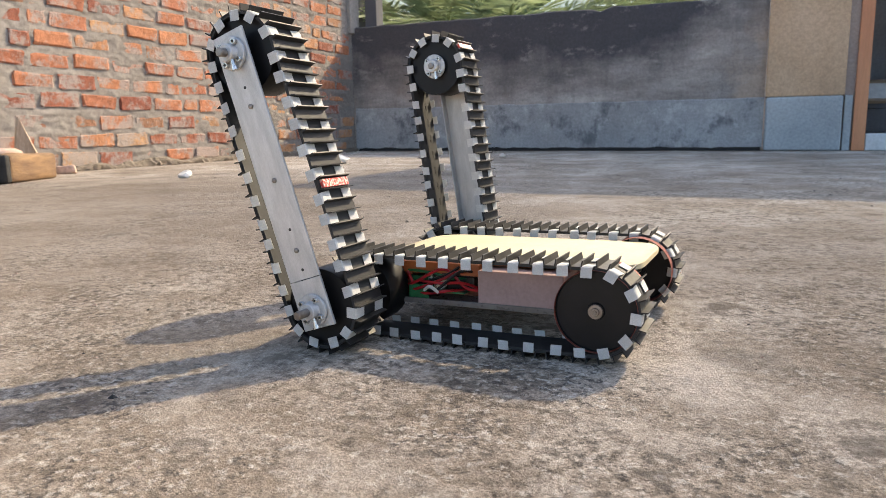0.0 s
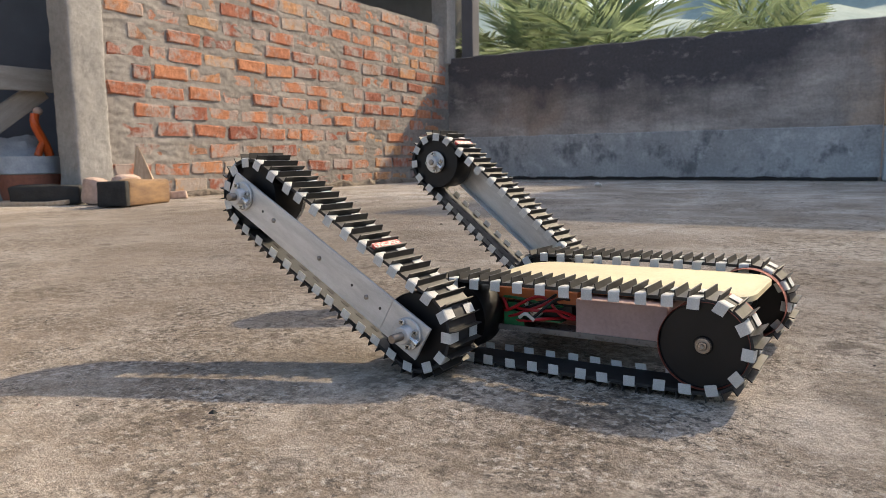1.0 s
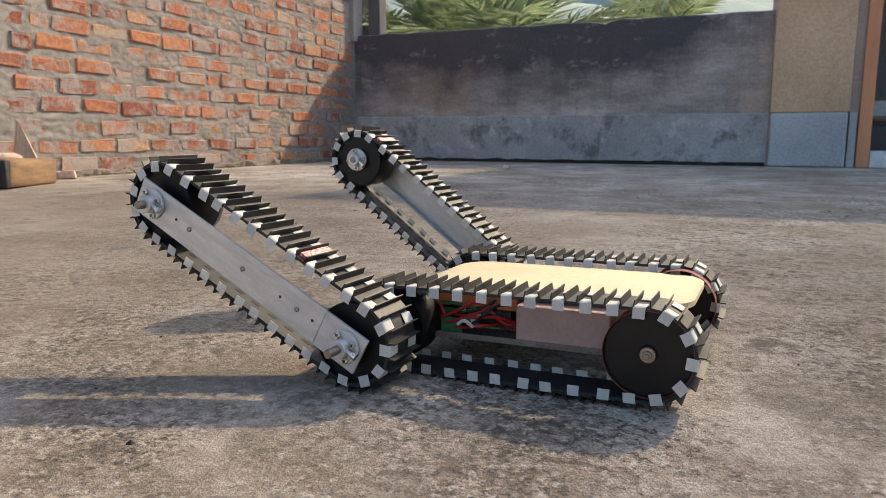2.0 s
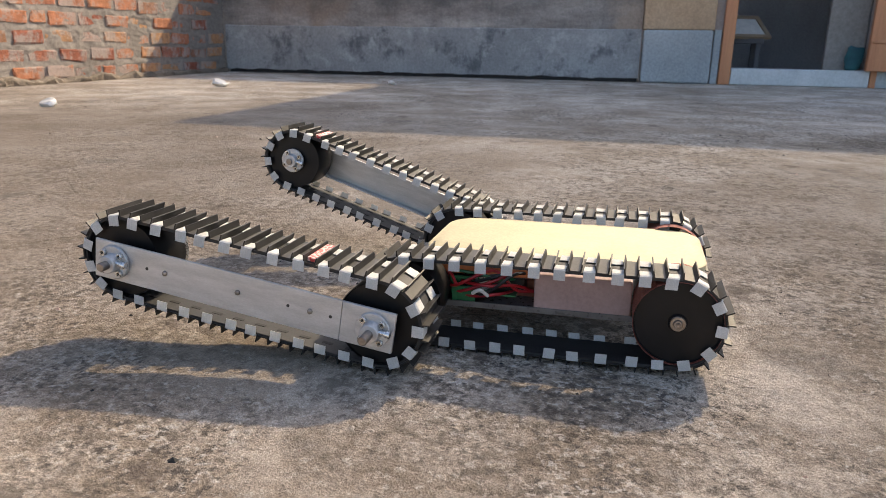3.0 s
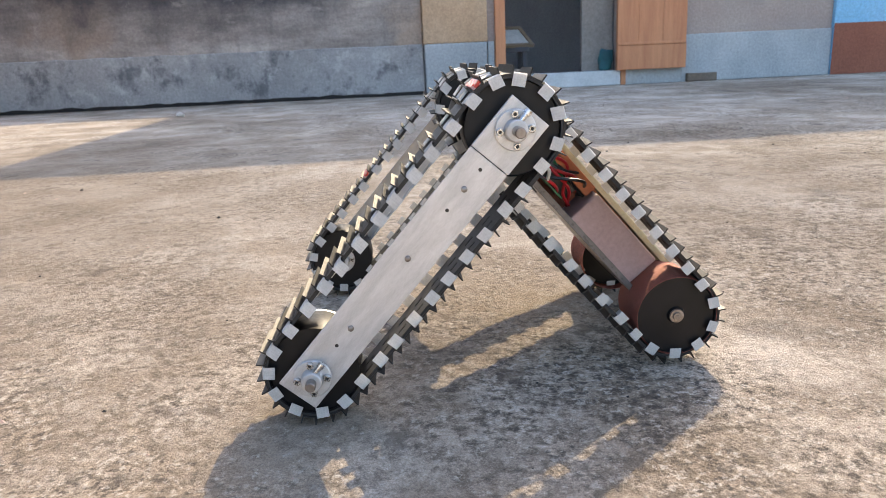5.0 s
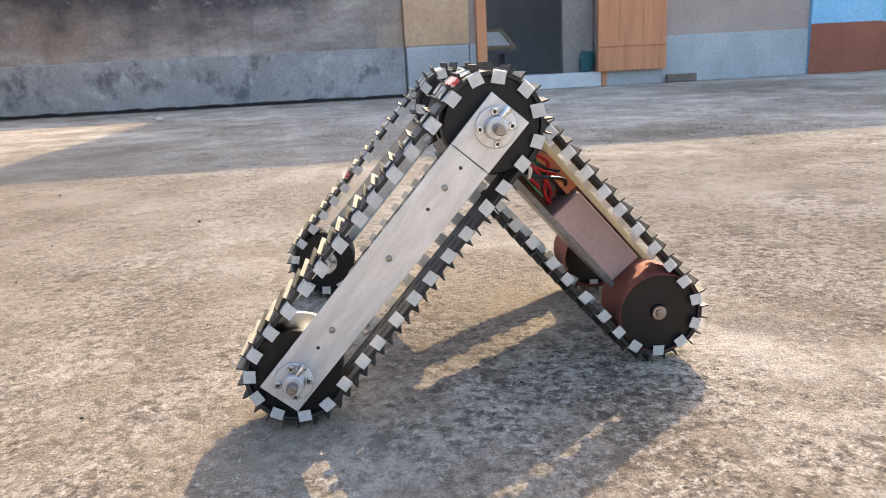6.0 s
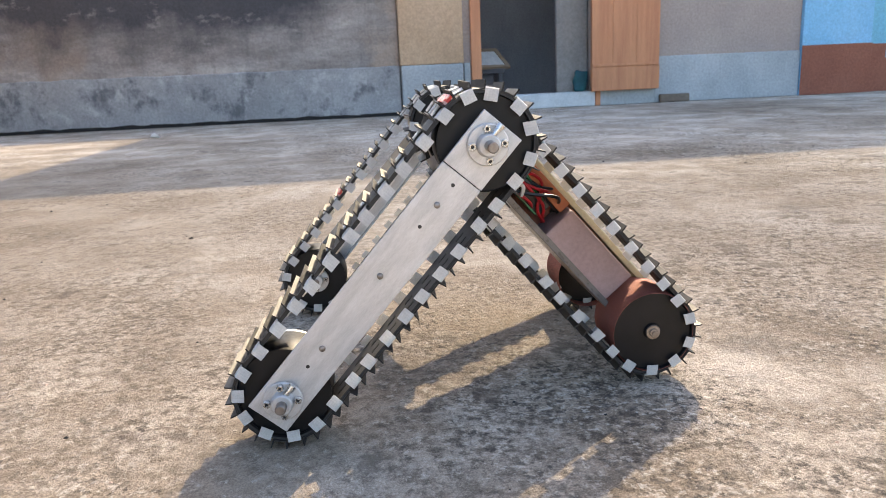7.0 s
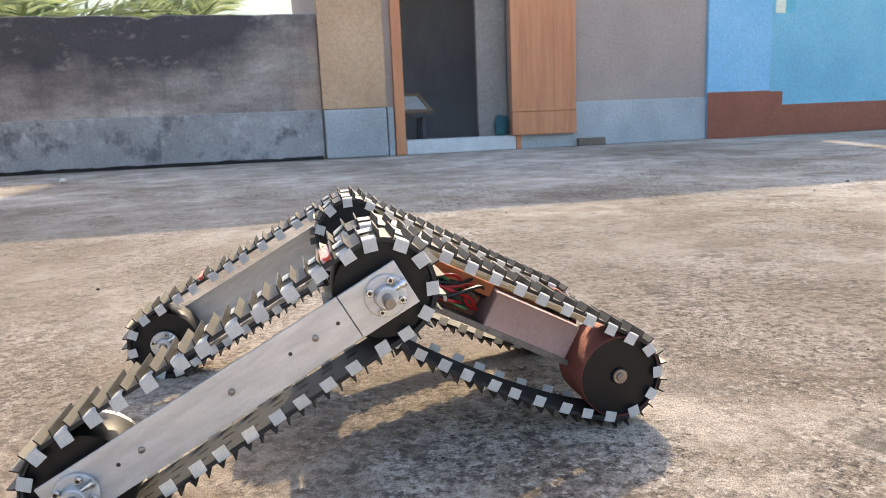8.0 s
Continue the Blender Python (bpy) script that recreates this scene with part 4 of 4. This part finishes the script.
def flange(parent, x, y, side, shaft=0.014):
    """Flange coupling: disc with screws, collar with a set screw, shaft end."""
    s = Matrix.Identity(4) if side > 0 else Matrix.Rotation(math.pi, 4, "X")
    f = part("flange", lathe([(0, 0), (0.0130, 0), (0.0136, 0.0006), (0.0136, 0.0022), (0.0130, 0.0028), (0.0080, 0.0028), (0.0074, 0.0036), (0.0072, 0.0092), (0.0064, 0.0101), (0.0040, 0.0101), (0, 0.0101)], 36), M_ALU, parent, "turned aluminium flange coupling", pose(x, y, 0) @ s, True)
    part("shaft", lathe([(0, 0.009), (0.0036, 0.009), (0.0036, 0.0101 + shaft - 0.0008), (0.0029, 0.0101 + shaft), (0, 0.0101 + shaft)], 20), M_DULL, f, "steel axle end", smooth=True)
    for k in range(4):
        a = radians(45 + 90 * k)
        screw = part("screw", lathe([(0, 0.0040), (0.0013, 0.0040), (0.0013, 0.0058), (0.0022, 0.0058), (0.0026, 0.0052), (0.0026, 0.0028), (0, 0.0028)], 6 if k % 2 else 14), M_STEEL, f, m=pose(0.0104 * math.cos(a), 0, 0.0104 * math.sin(a)))
        part("socket", lathe([(0, 0.0043), (0.0013, 0.0043), (0.0012, 0.0040), (0, 0.0040)], 6), M_BLACK, screw)
    bm = lathe([(0, 0), (0.0019, 0), (0.0019, 0.0055), (0.0028, 0.0055), (0.0028, 0.0088), (0, 0.0088)], 10, m=Matrix.Translation((-0.0062, 0.0064, 0.002)) @ Matrix.Rotation(radians(90), 4, "Z"))
    part("set_screw", bm, M_STEEL, f, smooth=True)
    return f


def flipper(parent, side, seed):
    """Swinging arm: two wheels, a belt and an outer aluminium plate; x runs from the joint to the tip."""
    f = new("flipper")
    f.parent = parent
    f.empty_display_size = 0.03
    f["label"] = "swinging flipper arm with its own cleated belt"
    yc = 0.150 if side > 0 else -0.140
    run_belt(f, LF, yc, 0.6, seed, red=3 if side > 0 else 10, count=NF, side=side)
    y0, y1 = yc - 0.0185, yc + 0.0185
    wheel(f, 0, y0, y1, side)
    wheel(f, LF, y0, y1, side, metal=side > 0)
    ya = yc + side * 0.0265
    yi, yo = sorted((ya, ya + side * 0.0022))
    bm = box(0.026, LF + 0.018, yi, yo, -0.0158, 0.0158, 0.0004)
    plate = part("side_plate", bm, M_ALU, f, "scuffed aluminium side plate")
    part("plate_end", box(-0.016, 0.0255, yi, yo + side * 0.0 + (0.0006 if side > 0 else 0), -0.0158, 0.0158, 0.0004), M_ALU, f, "bolted aluminium end piece")
    bi, bo = sorted((ya, ya - side * 0.010))
    part("bent_flange", box(-0.010, LF + 0.012, bi, bo - (0.0001 if side > 0 else 0), -0.0157, -0.0142, 0.0003), M_ALU, f)
    for xx in (LF - 0.045, LF - 0.108, LF - 0.168):
        part("screw", lathe([(0, 0.0016), (0.0012, 0.0016), (0.0021, 0.001), (0.0022, 0), (0, 0)], 14, m=Matrix.Translation((xx, ya + side * 0.0022, 0.001)) @ (Matrix.Identity(4) if side > 0 else Matrix.Rotation(math.pi, 4, "X"))), M_DULL, f, smooth=True)
    for xx in (LF - 0.029, 0.034, LF - 0.150):
        part("drilled_hole", lathe([(0, 0.0002), (0.0013, 0.0002), (0.0013, -0.0005), (0, -0.0005)], 12, m=Matrix.Translation((xx, ya + side * 0.0023, 0.001)) @ (Matrix.Identity(4) if side > 0 else Matrix.Rotation(math.pi, 4, "X"))), M_BLACK, f)
    flange(f, 0, ya + side * 0.0028, side, 0.013)
    flange(f, LF, ya + side * 0.0024, side, 0.007)
    if side < 0:
        flange(f, LF, yc + 0.0187, 1, 0.002)
    else:
        flange(f, LF, yc - 0.0187, -1, 0.002)
    part("axle", lathe([(0, yc - 0.024), (0.003, yc - 0.024), (0.003, yc + 0.024), (0, yc + 0.024)], 16), M_STEEL, f, m=pose(0, 0, 0))
    return f


robot = thing("tracked_robot", "small black tracked robot with flipper arms and a cream deck", "robot", pose(0.5794, 0.4844, RW, 0, 0, 178.06))
for side in (1, -1):
    tr = new("track")
    tr.parent = robot
    tr.empty_display_size = 0.03
    tr["label"] = "cleated black belt with white tape tabs on two wheels"
    yc = side * (HALF - 0.0205)
    run_belt(tr, LB, yc, -0.26, 40 + side, bw=MWID)
    y0, y1 = sorted((side * (HALF - 0.003), side * (HALF - 0.0375)))
    wheel(tr, 0, y0, y1, side, mesh_wrap=True)
    wheel(tr, LB, y0, y1, side)


def rounded_board(x0, x1, y0, y1, z0, z1, r, seg=8):
    bm = bmesh.new()
    loop = []
    for cx, cy, a0 in ((x1 - r, y1 - r, 0), (x0 + r, y1 - r, 90), (x0 + r, y0 + r, 180), (x1 - r, y0 + r, 270)):
        for k in range(seg + 1):
            a = radians(a0 + 90 * k / seg)
            loop.append((cx + r * math.cos(a), cy + r * math.sin(a)))
    e = 0.0012
    lay = [[bm.verts.new((x, y, z)) for x, y in loop] for z in (z0, z1 - e)]
    cxm, cym = (x0 + x1) / 2, (y0 + y1) / 2
    lay.append([bm.verts.new((x - e * (1 if x > cxm else -1), y - e * (1 if y > cym else -1), z1)) for x, y in loop])
    n = len(loop)
    for a, b in zip(lay, lay[1:]):
        for k in range(n):
            bm.faces.new((a[k], a[(k + 1) % n], b[(k + 1) % n], b[k]))
    bm.faces.new(lay[0][::-1])
    bm.faces.new(lay[-1])
    return bm


IN = HALF - 0.047            # inner edge of the belts
part("deck", rounded_board(-0.024, LB - 0.002, -IN + 0.001, IN - 0.001, 0.0235, 0.0292, 0.03), M_DECK, robot, "cream foam board deck with rounded corners", smooth=True)
# added orange strip: sunlight on the deck's underside, put into colour
part("deck_underside_glow", box(0.06, LB - 0.012, -0.02, IN - 0.012, 0.0195, 0.0233, 0.0005), M_REDWOOD_GLOW, robot, "orange strip painting the sunlit underside of the deck")
part("tray", box(0.012, LB - 0.006, -IN + 0.004, IN + 0.012, -0.0135, -0.0105, 0.0006), M_TRAY, robot, "smoky acrylic base tray")
part("battery_box", box(0.034, 0.112, -0.03, IN + 0.014, -0.0103, 0.0203, 0.0015), M_BOX, robot, "mauve card battery box")
part("rear_axle", lathe([(0, -HALF + 0.04), (0.003, -HALF + 0.04), (0.003, HALF - 0.04), (0, HALF - 0.04)], 14), M_STEEL, robot, smooth=True)
part("front_axle", lathe([(0, -0.118), (0.003, -0.118), (0.003, 0.118), (0, 0.118)], 14), M_STEEL, robot, m=pose(LB, 0, 0), smooth=True)
part("motor", lathe([(0, 0), (0.009, 0), (0.0098, 0.001), (0.0098, 0.036), (0.009, 0.037), (0, 0.037)], 24), M_STEEL, robot, "silver motor can", m=pose(LB - 0.038, IN - 0.03, 0.006, 0, 0, 35), smooth=True)
part("motor", lathe([(0, 0), (0.009, 0), (0.0098, 0.001), (0.0098, 0.036), (0.009, 0.037), (0, 0.037)], 24), M_STEEL, robot, "silver motor can", m=pose(LB - 0.038, -IN, 0.006), smooth=True)
part("circuit_board", box(0.128, 0.178, 0.02, IN + 0.008, -0.004, -0.0025, 0.0002), M_GREEN, robot, "green circuit board", m=pose(0, 0, 0))
part("circuit_board", box(0.160, 0.186, IN + 0.0025, IN + 0.0037, -0.007, 0.010, 0.0002), M_GREEN, robot, "green circuit board standing upright", m=pose(0, 0, 0))
part("dark_module", box(0.122, 0.15, 0.01, IN - 0.002, -0.0025, 0.016, 0.001), M_BLACK, robot, "black plastic driver module")
rw = random.Random(11)
for k in range(8):
    x0, x1 = 0.116 + rw.uniform(-0.004, 0.012), 0.19 + rw.uniform(-0.014, 0.008)
    z = rw.uniform(-0.004, 0.012)
    part("wire", tube([(x0, IN + rw.uniform(-0.02, 0.002), z), (x0 + 0.014, IN + rw.uniform(0, 0.014), z + rw.uniform(-0.004, 0.012)), ((x0 + x1) / 2 + rw.uniform(-0.01, 0.01), IN + rw.uniform(0.004, 0.02), rw.uniform(-0.006, 0.019)), (x1 - 0.01, IN + rw.uniform(-0.004, 0.014), rw.uniform(-0.004, 0.018)), (x1, IN - 0.014, rw.uniform(0, 0.016))], 0.0014, 6), (M_RED, M_BLACK, M_RED, M_GREEN, M_RED, M_BLACK)[k % 6], robot, smooth=True)
part("inner_board", box(0.114, LB - 0.024, IN - 0.016, IN - 0.0145, -0.0103, 0.0193, 0.0004), M_BROWN, robot, "dark red-brown board behind the wires")
part("side_rail", box(0.114, LB - 0.010, IN - 0.004, IN + 0.005, 0.0125, 0.0233, 0.0006), M_REDWOOD_GLOW, robot, "orange stained rail under the deck edge")
part("circuit_board", box(0.162, 0.182, IN + 0.0105, IN + 0.0117, -0.0098, 0.0035, 0.0002), M_GREEN, robot, "green circuit board standing at the side")
part("front_bracket", box(LB - 0.022, LB - 0.019, IN - 0.03, IN + 0.006, -0.0103, 0.021, 0.0005), M_REDWOOD_GLOW, robot, "orange stained upright board near the front axle")
part("tie_clip", tube([(0.15, IN + 0.016, -0.002), (0.156, IN + 0.02, 0.004), (0.163, IN + 0.018, 0.0)], 0.0016, 6), M_WHITE, robot, "small white cable tie", smooth=True)
part("side_strip", box(0.030, LB - 0.012, IN + 0.0142, IN + 0.0154, -0.0135, -0.0085, 0.0003), M_TRAY, robot, "smoky acrylic tray edge")

FLIP = {1: flipper(robot, 1, 71), -1: flipper(robot, -1, 72)}


# ---------------------------------------------------------------- bricks, each on its own
def bricks():
    rnd = random.Random(4)
    meshes = []
    for k in range(10):
        L = 0.205 if k < 6 else 0.098
        bm = box(-0.012, 0.012, -L / 2, L / 2, -0.033, 0.033, 0.007)
        r2 = random.Random(k)
        for v in bm.verts:
            v.co += Vector((r2.uniform(-0.003, 0.003), r2.uniform(-0.008, 0.008), r2.uniform(-0.006, 0.006)))
        meshes.append((L, mesh_of(bm, M_BRICK, "brick")))
    course = 0.0945
    for row in range(13):
        z = 0.052 + row * course
        y = BY0 + 0.03 + (0.0 if row % 2 else -0.11) + rnd.uniform(-0.02, 0.02)
        while y < BY1 - 0.05:
            L, me = meshes[rnd.randrange(6)] if rnd.random() < 0.93 else meshes[6 + rnd.randrange(4)]
            c = y + L / 2
            if c - L / 2 > BY0 - 0.005 and c + L / 2 < BY1 - 0.01:
                part("brick", me, None, WEST, m=pose(XW - 0.0078 + rnd.uniform(-0.005, 0.004), c, z + rnd.uniform(-0.007, 0.007), rnd.uniform(-2, 2), 0, rnd.uniform(-1, 1)))
            y += L + rnd.uniform(0.016, 0.03)


bricks()


def motions():
    """Seconds, creep of the rear wheels, lift of the body, near and far flipper in degrees over level."""
    rows = [(0, 0, -0.7, 71.8, 81.3), (0.2, 0, -0.7, 49.5, 63.5), (0.3, 0, -0.7, 40.5, 52.5), (0.4, 0, -0.7, 33.1, 43.0), (0.5, 0, -0.7, 29.8, 38.4), (1.0, 0, -0.7, 29.8, 38.7), (1.5, 0, -0.7, 29.7, 38.7),
            (1.7, 0, -0.7, 29.5, 38.5), (2.3, 0, -0.7, 26.1, 35.1), (2.8, 0.0014, -0.7, 19.5, 28.3), (3.0, 0.0018, -0.7, 8.3, 17.9), (3.2, 0.0018, -0.3, 0.3, 8.4), (3.4, 0.0015, 1.3, -1.6, 0.0), (3.5, 0.0014, 2.6, -2.7, -2.8),
            (4.0, 0.0047, 19.5, -19.5, -19.5), (4.5, 0.0168, 38.7, -38.4, -38.4), (4.8, 0.0152, 47.6, -47.0, -47.0), (5.0, 0.0145, 49.2, -48.5, -48.5), (6.5, 0.015, 49.2, -48.6, -48.6),
            (7.0, 0.0149, 49.2, -48.6, -48.6), (7.3, 0.012, 48.4, -47.8, -47.8), (7.5, 0.0083, 46.4, -45.9, -45.9), (8.0, -0.0165, 27.8, -28.7, -28.7)]
    ux, uy = math.cos(radians(178.06)), math.sin(radians(178.06))
    lift = [(0, 0.0013), (2.8, 0.0013), (3.5, 0.002), (4.0, 0.0024), (5.0, 0.0019), (7.3, 0.0017), (7.5, 0.0013), (8.0, -0.0004)]
    sag = [(0, 0.0008), (3.2, 0.001), (3.5, 0.005), (4.0, 0.004), (4.5, 0.0015), (5.0, 0.001), (7.0, 0.001), (7.5, 0.004), (8.0, 0.0105)]

    def between(t, keys):
        return float(np.interp(t, [k for k, _ in keys], [v for _, v in keys]))

    walk(robot, [(t, pose(0.5794 + d * ux, 0.4844 + d * uy, RW + between(t, lift), 0, 0, 178.06) @ pose(0, 0, 0, 0, -b, 0)) for t, d, b, *_ in rows])
    walk(FLIP[1], [(t, pose(LB, 0, 0, 0, b - f, 0)) for t, d, b, f, g in rows])
    walk(FLIP[-1], [(t, pose(LB, 0, 0, 0, b - g, 0)) for t, d, b, f, g in rows])
    # the joint wheel stays with the body, so each flipper belt rolls round it as the arm swings
    per = 2 * LF + 2 * math.pi * (BR + TH)
    for ob, side, at, L, y, own in RIDERS:
        ride = [(t, radians((f - b - 31.0) if side > 0 else (g - b - 39.5)) * (BR + TH) / per) for t, d, b, f, g in rows]
        walk(ob, [(t, on_belt(at + s, L, y) @ own) for t, s in ride])
    for ob, at, L, y, own in HANGERS:
        walk(ob, [(t, on_belt(at, L, y, between(t, sag)) @ own) for t, *_ in rows])


motions()
